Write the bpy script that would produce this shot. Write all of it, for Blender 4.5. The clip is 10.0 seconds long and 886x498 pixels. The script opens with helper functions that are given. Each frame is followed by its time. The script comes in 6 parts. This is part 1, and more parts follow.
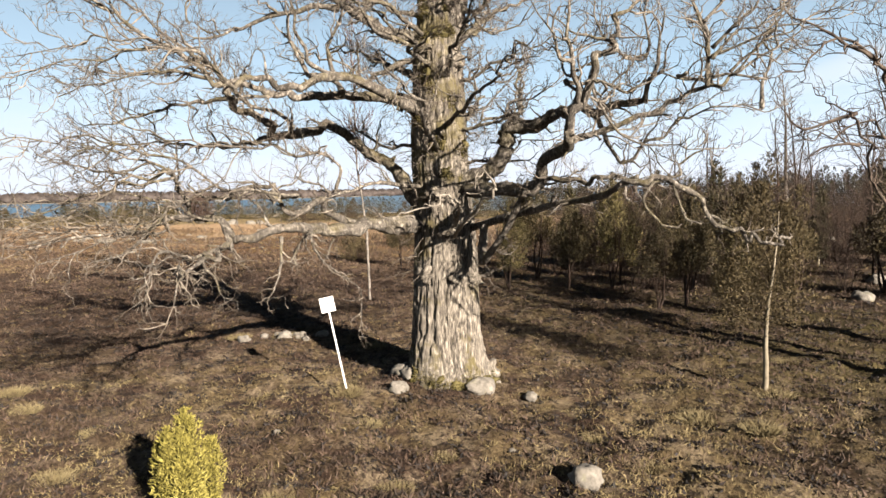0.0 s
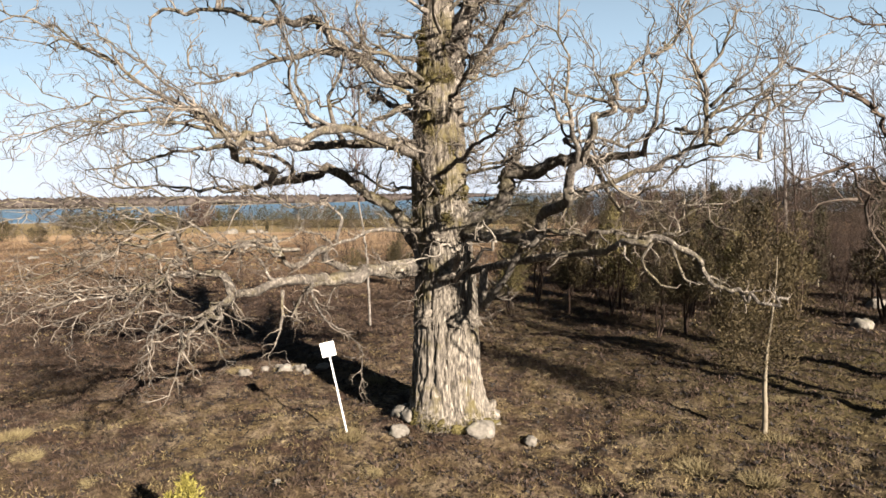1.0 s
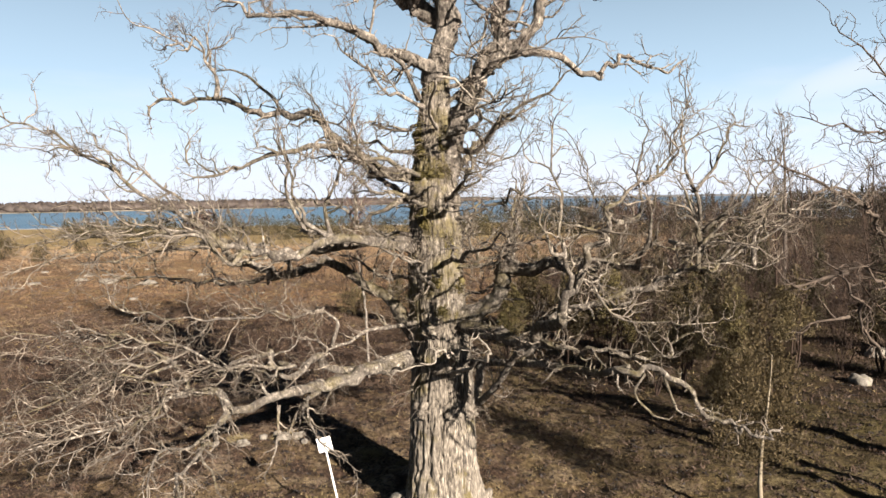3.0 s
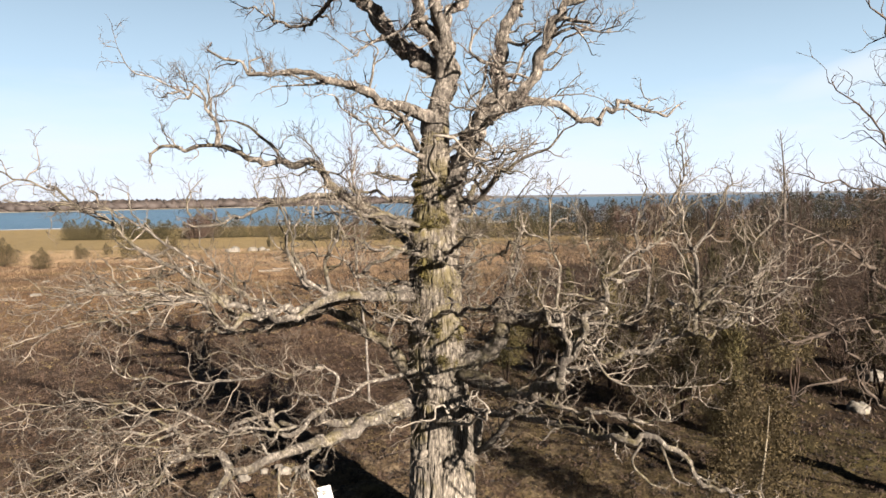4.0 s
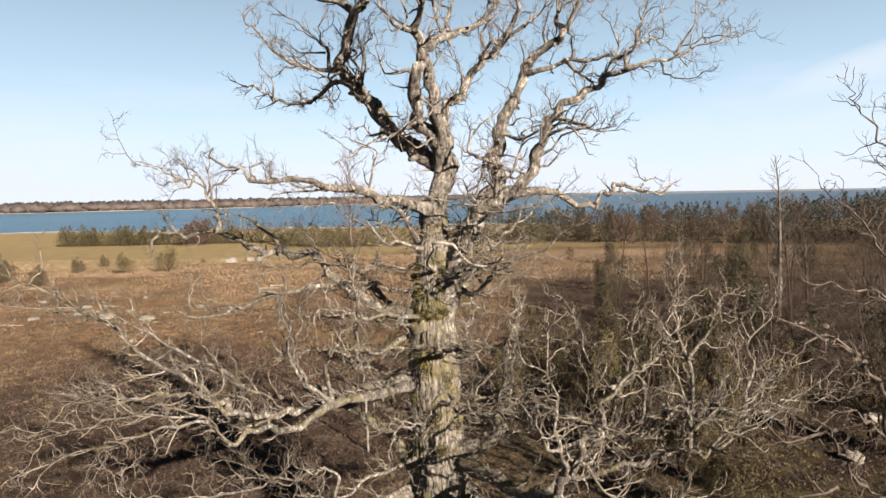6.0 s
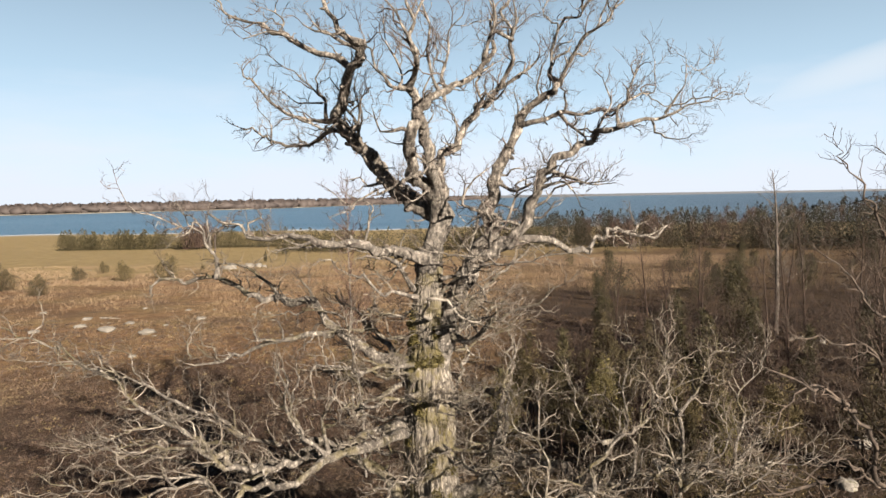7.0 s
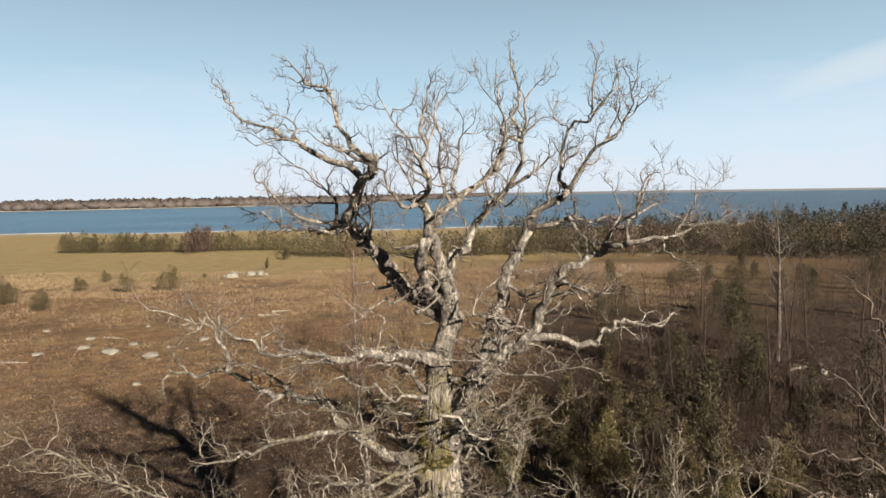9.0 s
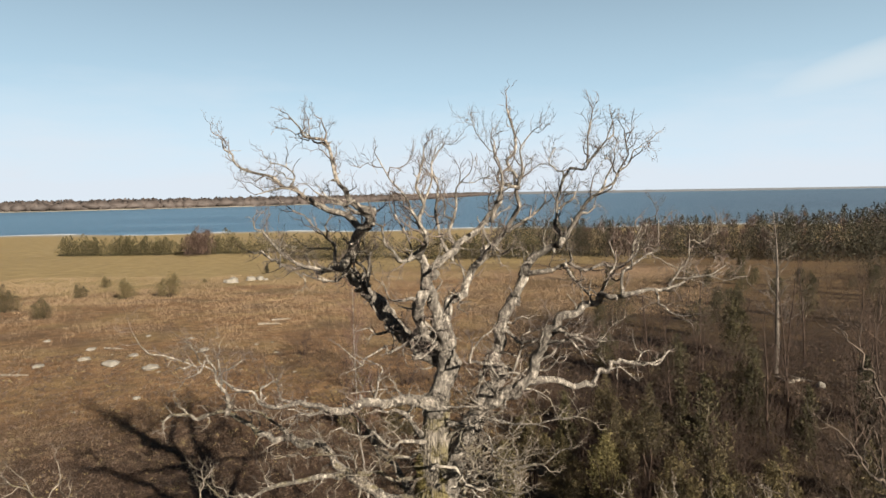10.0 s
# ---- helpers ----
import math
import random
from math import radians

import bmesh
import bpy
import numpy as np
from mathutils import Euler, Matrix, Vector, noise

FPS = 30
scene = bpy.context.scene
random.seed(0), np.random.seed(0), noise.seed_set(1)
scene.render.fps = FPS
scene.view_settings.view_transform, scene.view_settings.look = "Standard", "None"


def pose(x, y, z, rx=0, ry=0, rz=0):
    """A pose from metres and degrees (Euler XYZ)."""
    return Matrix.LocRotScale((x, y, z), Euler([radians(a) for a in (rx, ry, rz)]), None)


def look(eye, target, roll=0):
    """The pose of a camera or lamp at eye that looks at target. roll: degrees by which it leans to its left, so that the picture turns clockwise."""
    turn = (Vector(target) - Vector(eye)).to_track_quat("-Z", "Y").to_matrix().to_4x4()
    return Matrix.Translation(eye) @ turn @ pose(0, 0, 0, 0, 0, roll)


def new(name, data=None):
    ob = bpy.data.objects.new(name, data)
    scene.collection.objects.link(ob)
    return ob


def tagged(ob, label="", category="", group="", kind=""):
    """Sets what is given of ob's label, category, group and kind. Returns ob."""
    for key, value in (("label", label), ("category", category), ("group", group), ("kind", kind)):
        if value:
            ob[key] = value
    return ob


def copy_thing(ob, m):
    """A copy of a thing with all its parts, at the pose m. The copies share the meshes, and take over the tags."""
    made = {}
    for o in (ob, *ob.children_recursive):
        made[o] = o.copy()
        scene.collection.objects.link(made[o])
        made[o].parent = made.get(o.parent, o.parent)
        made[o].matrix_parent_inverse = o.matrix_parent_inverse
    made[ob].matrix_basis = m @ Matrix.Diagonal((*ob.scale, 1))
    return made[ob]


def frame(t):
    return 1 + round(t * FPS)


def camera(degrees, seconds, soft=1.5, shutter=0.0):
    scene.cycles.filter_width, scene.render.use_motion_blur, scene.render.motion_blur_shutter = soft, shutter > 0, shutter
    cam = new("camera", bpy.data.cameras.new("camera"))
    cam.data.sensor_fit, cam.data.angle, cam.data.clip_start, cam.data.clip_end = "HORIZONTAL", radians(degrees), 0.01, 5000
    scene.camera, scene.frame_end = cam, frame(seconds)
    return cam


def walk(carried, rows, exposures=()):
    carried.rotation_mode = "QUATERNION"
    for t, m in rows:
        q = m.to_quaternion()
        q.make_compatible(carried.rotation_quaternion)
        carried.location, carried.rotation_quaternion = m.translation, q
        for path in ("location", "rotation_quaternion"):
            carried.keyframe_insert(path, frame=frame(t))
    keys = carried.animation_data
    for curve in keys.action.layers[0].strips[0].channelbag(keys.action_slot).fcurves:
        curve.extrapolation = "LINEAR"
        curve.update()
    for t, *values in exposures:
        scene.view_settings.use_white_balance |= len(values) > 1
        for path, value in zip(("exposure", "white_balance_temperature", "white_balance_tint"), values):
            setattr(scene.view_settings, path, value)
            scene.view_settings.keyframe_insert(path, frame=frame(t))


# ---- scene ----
# ---- camera ----
cam = camera(68.0, 10.0)
PATH = [
    (0, (0.128, 0.263, 4.351), (0.107, 2.255, 4.173), -0.9),
    (0.5, (0.141, 0.27, 4.736), (0.12, 2.262, 4.569), -0.9),
    (1, (0.139, 0.268, 5.167), (0.118, 2.261, 5.003), -0.9),
    (1.5, (0.154, 0.263, 5.637), (0.132, 2.257, 5.477), -0.9),
    (2, (0.166, 0.273, 6.125), (0.145, 2.267, 5.969), -0.9),
    (2.5, (0.227, 0.344, 6.557), (0.203, 2.338, 6.403), -0.9),
    (4, (0.315, 0.342, 8.115), (0.288, 2.335, 7.956), -0.9),
    (4.5, (0.222, 0.359, 8.604), (0.195, 2.352, 8.441), -1.0),
    (5, (0.203, 0.377, 9.109), (0.175, 2.37, 8.945), -1.0),
    (5.5, (0.233, 0.366, 9.589), (0.215, 2.359, 9.425), -1.1),
    (7, (0.427, 0.206, 11.098), (0.41, 2.2, 10.938), -1.1),
    (7.5, (0.41, 0.184, 11.664), (0.391, 2.177, 11.501), -0.9),
    (8, (0.33, 0.243, 12.207), (0.312, 2.237, 12.042), -0.9),
    (8.5, (0.248, 0.252, 12.79), (0.231, 2.245, 12.623), -0.9),
    (9, (0.257, 0.263, 13.37), (0.239, 2.256, 13.2), -0.9),
    (9.5, (0.259, 0.249, 13.91), (0.242, 2.241, 13.739), -0.9),
    (10, (0.334, 0.2, 14.393), (0.316, 2.193, 14.221), -1.0),
]
walk(cam, [(t, look(eye, target, roll)) for t, eye, target, roll in PATH], [(0.0, 2.88, 6500, 11), (2.5, 2.87, 6500, 12), (4.5, 2.86, 6500, 12), (7.5, 2.69, 6500, 10), (10.0, 2.57, 6500, 7)])

# ---- light ----
SUN_AZ, SUN_EL = math.atan2(0.58, -0.81), radians(22)
world = bpy.data.worlds.new("sky")
world.use_nodes = True
scene.world = world
wn, wl = world.node_tree.nodes, world.node_tree.links
bg = wn["Background"]
sky = wn.new("ShaderNodeTexSky")
sky.sky_type, sky.sun_disc = "NISHITA", False
sky.sun_elevation, sky.sun_rotation = SUN_EL, SUN_AZ
sky.air_density, sky.dust_density, sky.ozone_density = 1.0, 0.3, 1.3
# thin white haze and cloud low over the lake, and one wisp higher up
way = wn.new("ShaderNodeTexCoord").outputs["Generated"]


def wcalc(op, a, b=0.0, clamp=False):
    n = wn.new("ShaderNodeMath")
    n.operation, n.use_clamp = op, clamp
    for socket, value in ((n.inputs[0], a), (n.inputs[1], b)):
        if isinstance(value, (int, float)):
            socket.default_value = value
        else:
            wl.new(value, socket)
    return n.outputs[0]


def wmix(fac, a, b):
    n = wn.new("ShaderNodeMix")
    n.data_type = "RGBA"
    wl.new(fac, n.inputs["Factor"])
    wl.new(a, n.inputs[6])
    n.inputs[7].default_value = (*b, 1)
    return n.outputs[2]


wsep = wn.new("ShaderNodeSeparateXYZ")
wl.new(way, wsep.inputs[0])
cloud = wn.new("ShaderNodeTexNoise")
cloud.inputs["Scale"].default_value, cloud.inputs["Detail"].default_value, cloud.inputs["Roughness"].default_value = 2.2, 6.0, 0.62
wmap = wn.new("ShaderNodeMapping")
wmap.inputs["Scale"].default_value = (1.0, 1.0, 5.0)
wl.new(way, wmap.inputs[0])
wl.new(wmap.outputs[0], cloud.inputs["Vector"])
ragged = wcalc("MULTIPLY", wcalc("SUBTRACT", cloud.outputs["Fac"], 0.5), 0.22)
height = wcalc("ADD", wsep.outputs["Z"], ragged)
haze = wcalc("SUBTRACT", 1.0, wcalc("MULTIPLY", wcalc("SUBTRACT", height, 0.02), 6.5), True)
haze = wcalc("MULTIPLY", wcalc("POWER", haze, 1.2), 0.9)
veil = wcalc("MULTIPLY", wcalc("SUBTRACT", 1.0, wcalc("MULTIPLY", wsep.outputs["Z"], 1.95), True), 0.88)
# the wisp: a flat streak to the north-east
wx = wcalc("MULTIPLY", wcalc("SUBTRACT", wsep.outputs["X"], 0.54), 9.0)
wz = wcalc("MULTIPLY", wcalc("SUBTRACT", wcalc("SUBTRACT", wsep.outputs["Z"], 0.158), wcalc("MULTIPLY", wcalc("SUBTRACT", wsep.outputs["X"], 0.54), 0.3)), 38.0)
streak = wcalc("SUBTRACT", 1.0, wcalc("ADD", wcalc("MULTIPLY", wx, wx), wcalc("MULTIPLY", wz, wz)), True)
streak = wcalc("MULTIPLY", streak, wcalc("MULTIPLY", cloud.outputs["Fac"], 1.1), True)
hazed = wmix(veil, sky.outputs[0], (19.2, 26.2, 32.2))
hazed = wmix(haze, hazed, (20.6, 21.9, 24.2))
hazed = wmix(streak, hazed, (22.0, 22.8, 23.6))
wl.new(hazed, bg.inputs[0])
bg.inputs[1].default_value = 0.0062
sun = new("sun", bpy.data.lights.new("sun", "SUN"))
sun.data.energy, sun.data.angle, sun.data.color = 5.0, radians(0.6), (1.0, 0.9, 0.77)
sun.matrix_world = look((40 * 0.58, -40 * 0.81, 20), (40 * 0.58 - 0.58 * math.cos(SUN_EL), -40 * 0.81 + 0.81 * math.cos(SUN_EL), 20 - math.sin(SUN_EL)))

# ---- builders ----
rng = np.random.default_rng(7)


class Soup:
    """Gathers quads and triangles for one mesh."""

    def __init__(self):
        self.v, self.q, self.t, self.n = [], [], [], 0

    def add(self, verts, quads=None, tris=None):
        verts = np.asarray(verts, float)
        self.v.append(verts)
        if quads is not None and len(quads):
            self.q.append(np.asarray(quads, np.int64) + self.n)
        if tris is not None and len(tris):
            self.t.append(np.asarray(tris, np.int64) + self.n)
        self.n += len(verts)

    def tube(self, pts, rad, sides=5, lumpy=0.0, closed=False):
        pts = np.asarray(pts, float)
        rad = np.asarray(rad, float)
        tan = np.gradient(pts, axis=0)
        tan /= np.linalg.norm(tan, axis=1, keepdims=True) + 1e-9
        ref = np.zeros(3)
        ref[np.argmin(np.abs(tan.mean(0)))] = 1.0
        u = np.cross(tan, ref)
        u /= np.linalg.norm(u, axis=1, keepdims=True) + 1e-9
        w = np.cross(tan, u)
        a = np.arange(sides) * (2 * math.pi / sides)
        ring = pts[:, None] + rad[:, None, None] * (np.cos(a)[None, :, None] * u[:, None] + np.sin(a)[None, :, None] * w[:, None])
        if lumpy:
            far = rng.uniform(-1, 1, ring.shape[:2])
            far = 0.5 * far + 0.5 * np.roll(far, 1, 0)
            ring = pts[:, None] + (ring - pts[:, None]) * (1 + lumpy * far)[..., None]
        verts, fans = ring.reshape(-1, 3), None
        if closed:
            n, m = len(verts), sides * (len(pts) - 1)
            verts = np.vstack([verts, pts[0] - 0.4 * rad[0] * tan[0], pts[-1] + 0.8 * rad[-1] * tan[-1]])
            fans = [(n, (k + 1) % sides, k) for k in range(sides)] + [(n + 1, m + k, m + (k + 1) % sides) for k in range(sides)]
        self.add(verts, tube_quads(len(pts), sides), fans)

    def mesh(self, name, material, smooth=True):
        me = bpy.data.meshes.new(name)
        v = np.concatenate(self.v)
        q = np.concatenate(self.q) if self.q else np.zeros((0, 4), np.int64)
        t = np.concatenate(self.t) if self.t else np.zeros((0, 3), np.int64)
        loops = np.concatenate([q.ravel(), t.ravel()])
        starts = np.concatenate([np.arange(len(q)) * 4, len(q) * 4 + np.arange(len(t)) * 3])
        me.vertices.add(len(v))
        me.vertices.foreach_set("co", v.ravel())
        me.loops.add(len(loops))
        me.loops.foreach_set("vertex_index", loops)
        me.polygons.add(len(starts))
        me.polygons.foreach_set("loop_start", starts)
        me.polygons.foreach_set("use_smooth", np.full(len(starts), smooth))
        me.update(calc_edges=True)
        me.validate()
        for m in (material if isinstance(material, (list, tuple)) else [material]):
            me.materials.append(m)
        return me


QUADS = {}


def tube_quads(n, s):
    if (n, s) not in QUADS:
        i, j = np.meshgrid(np.arange(n - 1), np.arange(s), indexing="ij")
        k = (j + 1) % s
        QUADS[n, s] = np.stack([i * s + j, i * s + k, (i + 1) * s + k, (i + 1) * s + j], -1).reshape(-1, 4)
    return QUADS[n, s]


def part(name, soup, material, parent, label="", smooth=True):
    """One mesh object under a thing or part; soup may be a ready mesh."""
    me = soup.mesh(name, material, smooth) if isinstance(soup, Soup) else soup
    ob = new(name, me)
    ob.parent = parent
    if label:
        ob["label"] = label
    return ob


def unit(v):
    v = np.asarray(v, float)
    return v / (np.linalg.norm(v) + 1e-9)


def spline(way, n):
    """Catmull-Rom through the guide places."""
    p = np.asarray(way, float)
    p = np.vstack([2 * p[0] - p[1], p, 2 * p[-1] - p[-2]])
    k = len(p) - 3
    s = np.linspace(0, k - 1e-6, n)
    i = s.astype(int)
    f = (s - i)[:, None]
    a, b, c, d = p[i], p[i + 1], p[i + 2], p[i + 3]
    return 0.5 * (2 * b + (c - a) * f + (2 * a - 5 * b + 4 * c - d) * f**2 + (3 * b - a - 3 * c + d) * f**3)


def wander(start, way, length, n, kink, rise, droop=0.0, hold=0.0):
    """A crooked shoot: n places from start, turning by chance at each step; hold pulls it back to its first way."""
    step = length / (n - 1)
    d = first = unit(way)
    turn = rng.normal(0, kink, (n, 3))
    out = [np.asarray(start, float)]
    for i in range(n - 1):
        d = unit((1 - hold) * d + hold * first + turn[i] + np.array((0, 0, rise - droop * i / n)))
        out.append(out[-1] + d * step)
    return np.array(out)

# ---- materials ----
TONE = 0.26  # all base colours are scaled down so that shade renders deeper at the raised exposure


def graph(name):
    m = bpy.data.materials.new(name)
    m.use_nodes = True
    nt = m.node_tree
    return m, nt, nt.nodes["Principled BSDF"]


def node(nt, kind, **values):
    n = nt.nodes.new(kind)
    for key, value in values.items():
        n.inputs[key.replace("_", " ")].default_value = value
    return n


def noise_tex(nt, coord, scale, detail=4.0, rough=0.6, stretch=None):
    n = node(nt, "ShaderNodeTexNoise", Scale=scale, Detail=detail, Roughness=rough)
    if stretch:
        mp = nt.nodes.new("ShaderNodeMapping")
        mp.inputs["Scale"].default_value = stretch
        nt.links.new(coord, mp.inputs[0])
        coord = mp.outputs[0]
    nt.links.new(coord, n.inputs["Vector"])
    return n.outputs["Fac"]


def ramp(nt, fac, stops):
    r = nt.nodes.new("ShaderNodeValToRGB")
    els = r.color_ramp.elements
    while len(els) < len(stops):
        els.new(0.5)
    for e, (p, c) in zip(els, stops):
        e.position, e.color = p, (*(TONE * v for v in c), 1) if len(c) == 3 else (c[0], c[0], c[0], 1)
    nt.links.new(fac, r.inputs[0])
    return r.outputs[0]


def mix(nt, fac, a, b):
    n = nt.nodes.new("ShaderNodeMix")
    n.data_type = "RGBA"
    for socket, value in ((n.inputs["Factor"], fac), (n.inputs[6], a), (n.inputs[7], b)):
        if isinstance(value, (int, float)):
            socket.default_value = value
        elif isinstance(value, tuple):
            socket.default_value = (*(TONE * v for v in value), 1)
        else:
            nt.links.new(value, socket)
    return n.outputs[2]


def calc(nt, op, a, b=0.0, clamp=False):
    n = nt.nodes.new("ShaderNodeMath")
    n.operation, n.use_clamp = op, clamp
    for socket, value in ((n.inputs[0], a), (n.inputs[1], b)):
        if isinstance(value, (int, float)):
            socket.default_value = value
        else:
            nt.links.new(value, socket)
    return n.outputs[0]


def bump(nt, bsdf, height, strength, distance):
    b = node(nt, "ShaderNodeBump", Strength=strength, Distance=distance)
    nt.links.new(height, b.inputs["Height"])
    nt.links.new(b.outputs[0], bsdf.inputs["Normal"])


def place(nt):
    return nt.nodes.new("ShaderNodeNewGeometry").outputs["Position"]


def own(nt):
    return nt.nodes.new("ShaderNodeTexCoord").outputs["Object"]


def per_thing(nt):
    return nt.nodes.new("ShaderNodeObjectInfo").outputs["Random"]


def per_island(nt):
    return nt.nodes.new("ShaderNodeNewGeometry").outputs["Random Per Island"]


def upward(nt):
    s = nt.nodes.new("ShaderNodeSeparateXYZ")
    nt.links.new(nt.nodes.new("ShaderNodeNewGeometry").outputs["Normal"], s.inputs[0])
    return s.outputs["Z"]


def bark_material(name, dark, mid, pale, moss=0.0, mossy=(0.49, 0.6), furrow=(1, 1, 0.25), scale=9.0, depth=0.03, patchy=0.0):
    m, nt, b = graph(name)
    p = own(nt)
    grain = noise_tex(nt, p, scale, 6, 0.65, furrow)
    blot = noise_tex(nt, p, 1.3, 4, 0.6)
    col = ramp(nt, grain, [(0.36, dark), (0.52, mid), (0.72, pale)])
    col = mix(nt, calc(nt, "MULTIPLY", ramp(nt, blot, [(0.42, (0,)), (0.7, (1,))]), 0.3), col, tuple(0.5 * (a + c) for a, c in zip(mid, pale)))
    if patchy:
        worn = ramp(nt, noise_tex(nt, p, 3.2, 5, 0.65), [(0.47, (0,)), (0.56, (1,))])
        col = mix(nt, calc(nt, "MULTIPLY", worn, patchy), col, dark)
    if moss:
        zs = nt.nodes.new("ShaderNodeSeparateXYZ")
        nt.links.new(p, zs.inputs[0])
        high = calc(nt, "MULTIPLY", calc(nt, "MULTIPLY", calc(nt, "SUBTRACT", zs.outputs["Z"], 2.6), 0.5, True), 0.08)
        patch = ramp(nt, calc(nt, "ADD", calc(nt, "SUBTRACT", noise_tex(nt, p, 1.5, 6, 0.7), 0.07), high), [(mossy[0], (0,)), (mossy[1], (1,))])
        top = calc(nt, "ADD", calc(nt, "MULTIPLY", upward(nt), 0.4), 0.6, True)
        green = mix(nt, noise_tex(nt, p, 14, 3), (0.085, 0.066, 0.018), (0.24, 0.19, 0.055))
        col = mix(nt, calc(nt, "MULTIPLY", calc(nt, "MULTIPLY", patch, top), moss, True), col, green)
    nt.links.new(col, b.inputs["Base Color"])
    b.inputs["Roughness"].default_value = 0.9
    b.inputs["Specular IOR Level"].default_value = 0.25
    bump(nt, b, noise_tex(nt, p, scale * 2.2, 6, 0.7, furrow), 0.7, depth)
    return m


def leaf_material(name, stops, lift=0.25):
    """Foliage and dry grass: colour by clump, by thing and by chance."""
    m, nt, b = graph(name)
    f = calc(nt, "ADD", calc(nt, "MULTIPLY", per_island(nt), 0.55), calc(nt, "MULTIPLY", noise_tex(nt, place(nt), 0.9, 3), 0.5))
    f = calc(nt, "ADD", f, calc(nt, "MULTIPLY", calc(nt, "SUBTRACT", per_thing(nt), 0.5), lift), True)
    nt.links.new(ramp(nt, f, stops), b.inputs["Base Color"])
    b.inputs["Roughness"].default_value = 0.75
    b.inputs["Specular IOR Level"].default_value = 0.2
    return m


OAK_BARK = bark_material("oak_bark", (0.03, 0.024, 0.019), (0.25, 0.21, 0.165), (0.74, 0.655, 0.54), moss=1.2, mossy=(0.475, 0.575), furrow=(1, 1, 0.2), scale=20, depth=0.02)
OAK_LIMB = bark_material("oak_limb_bark", (0.036, 0.027, 0.02), (0.245, 0.208, 0.168), (0.89, 0.785, 0.665), moss=0.75, mossy=(0.48, 0.6), furrow=(1, 1, 0.6), scale=19, depth=0.05, patchy=0.5)
OAK_UPPER = bark_material("oak_upper_bark", (0.04, 0.031, 0.024), (0.33, 0.28, 0.228), (1.0, 0.89, 0.76), furrow=(1, 1, 0.5), scale=15, depth=0.08, patchy=0.5)
CROWN_TWIG = bark_material("crown_twig_bark", (0.0608, 0.0425, 0.0347), (0.194, 0.144, 0.116), (0.486, 0.389, 0.324), furrow=(1, 1, 1), scale=6, depth=0.004, patchy=0.5)
OAK_TWIG = bark_material("oak_twig_bark", (0.085, 0.066, 0.049), (0.265, 0.219, 0.17), (0.6, 0.51, 0.41), furrow=(1, 1, 1), scale=6, depth=0.004)
TWIG_TIP = bark_material("oak_twig_tips", (0.045, 0.032, 0.022), (0.15, 0.111, 0.078), (0.36, 0.28, 0.205), furrow=(1, 1, 1), scale=6, depth=0.004)
DEAD_WOOD = bark_material("dead_wood", (0.17, 0.14, 0.11), (0.40, 0.345, 0.28), (0.62, 0.55, 0.46), furrow=(1, 1, 1), scale=10, depth=0.01)
GREY_BARK = bark_material("grey_bark", (0.0832, 0.0666, 0.0538), (0.166, 0.133, 0.108), (0.275, 0.227, 0.184), furrow=(1, 1, 0.4), scale=7, depth=0.015)
SIDE_BARK = bark_material("side_tree_bark", (0.036, 0.025, 0.018), (0.1, 0.07, 0.05), (0.3, 0.225, 0.165), furrow=(1, 1, 0.6), scale=7, depth=0.01)
BROWN_BARK = bark_material("brown_bark", (0.0358, 0.0214, 0.0135), (0.0932, 0.0564, 0.0344), (0.164, 0.102, 0.0624), furrow=(1, 1, 0.4), scale=7, depth=0.015)
SCRUB = bark_material("scrub_bark", (0.024, 0.011, 0.0058), (0.052, 0.0255, 0.0132), (0.11, 0.057, 0.03), furrow=(1, 1, 1), scale=4, depth=0.004)
PALE_STEM = bark_material("pale_stem_bark", (0.22, 0.18, 0.12), (0.36, 0.30, 0.21), (0.5, 0.43, 0.31), furrow=(1, 1, 0.4), scale=12, depth=0.006)
JUNIPER = leaf_material("juniper_needles", [(0.15, (0.021, 0.0165, 0.0052)), (0.5, (0.053, 0.042, 0.0132)), (0.85, (0.105, 0.083, 0.026))])
HEDGE = leaf_material("hedge_needles", [(0.15, (0.02, 0.017, 0.0058)), (0.5, (0.062, 0.05, 0.0165)), (0.85, (0.15, 0.118, 0.04))], 0.0)
MOSS = leaf_material("cushion_moss", [(0.15, (0.045, 0.036, 0.01)), (0.5, (0.13, 0.104, 0.029)), (0.85, (0.27, 0.215, 0.064))], 0.2)
YELLOW_JUNIPER = leaf_material("yellow_juniper_needles", [(0.15, (0.13, 0.108, 0.02)), (0.5, (0.33, 0.28, 0.055)), (0.85, (0.56, 0.475, 0.11))], 0.0)
BROWN_NEEDLES = leaf_material("brown_green_needles", [(0.15, (0.028, 0.02, 0.0076)), (0.5, (0.09, 0.066, 0.025)), (0.85, (0.2, 0.15, 0.057))])
PALE_NEEDLES = leaf_material("pale_brown_needles", [(0.15, (0.055, 0.038, 0.013)), (0.5, (0.095, 0.066, 0.0225)), (0.85, (0.14, 0.097, 0.034))], 0.0)
FAR_TREES = leaf_material("far_tree_crowns", [(0.1, (0.06, 0.048, 0.0432)), (0.5, (0.092, 0.0704, 0.0624)), (0.9, (0.124, 0.096, 0.084))], 0.0)
FAR_CONIFER = leaf_material("far_conifer_needles", [(0.15, (0.008, 0.0063, 0.0021)), (0.5, (0.03, 0.0245, 0.0078)), (0.85, (0.066, 0.052, 0.017))], 0.0)
# distance haze over the far coast is put into this bluish-grey base colour
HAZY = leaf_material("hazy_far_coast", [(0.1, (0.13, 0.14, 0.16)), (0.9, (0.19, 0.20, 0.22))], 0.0)
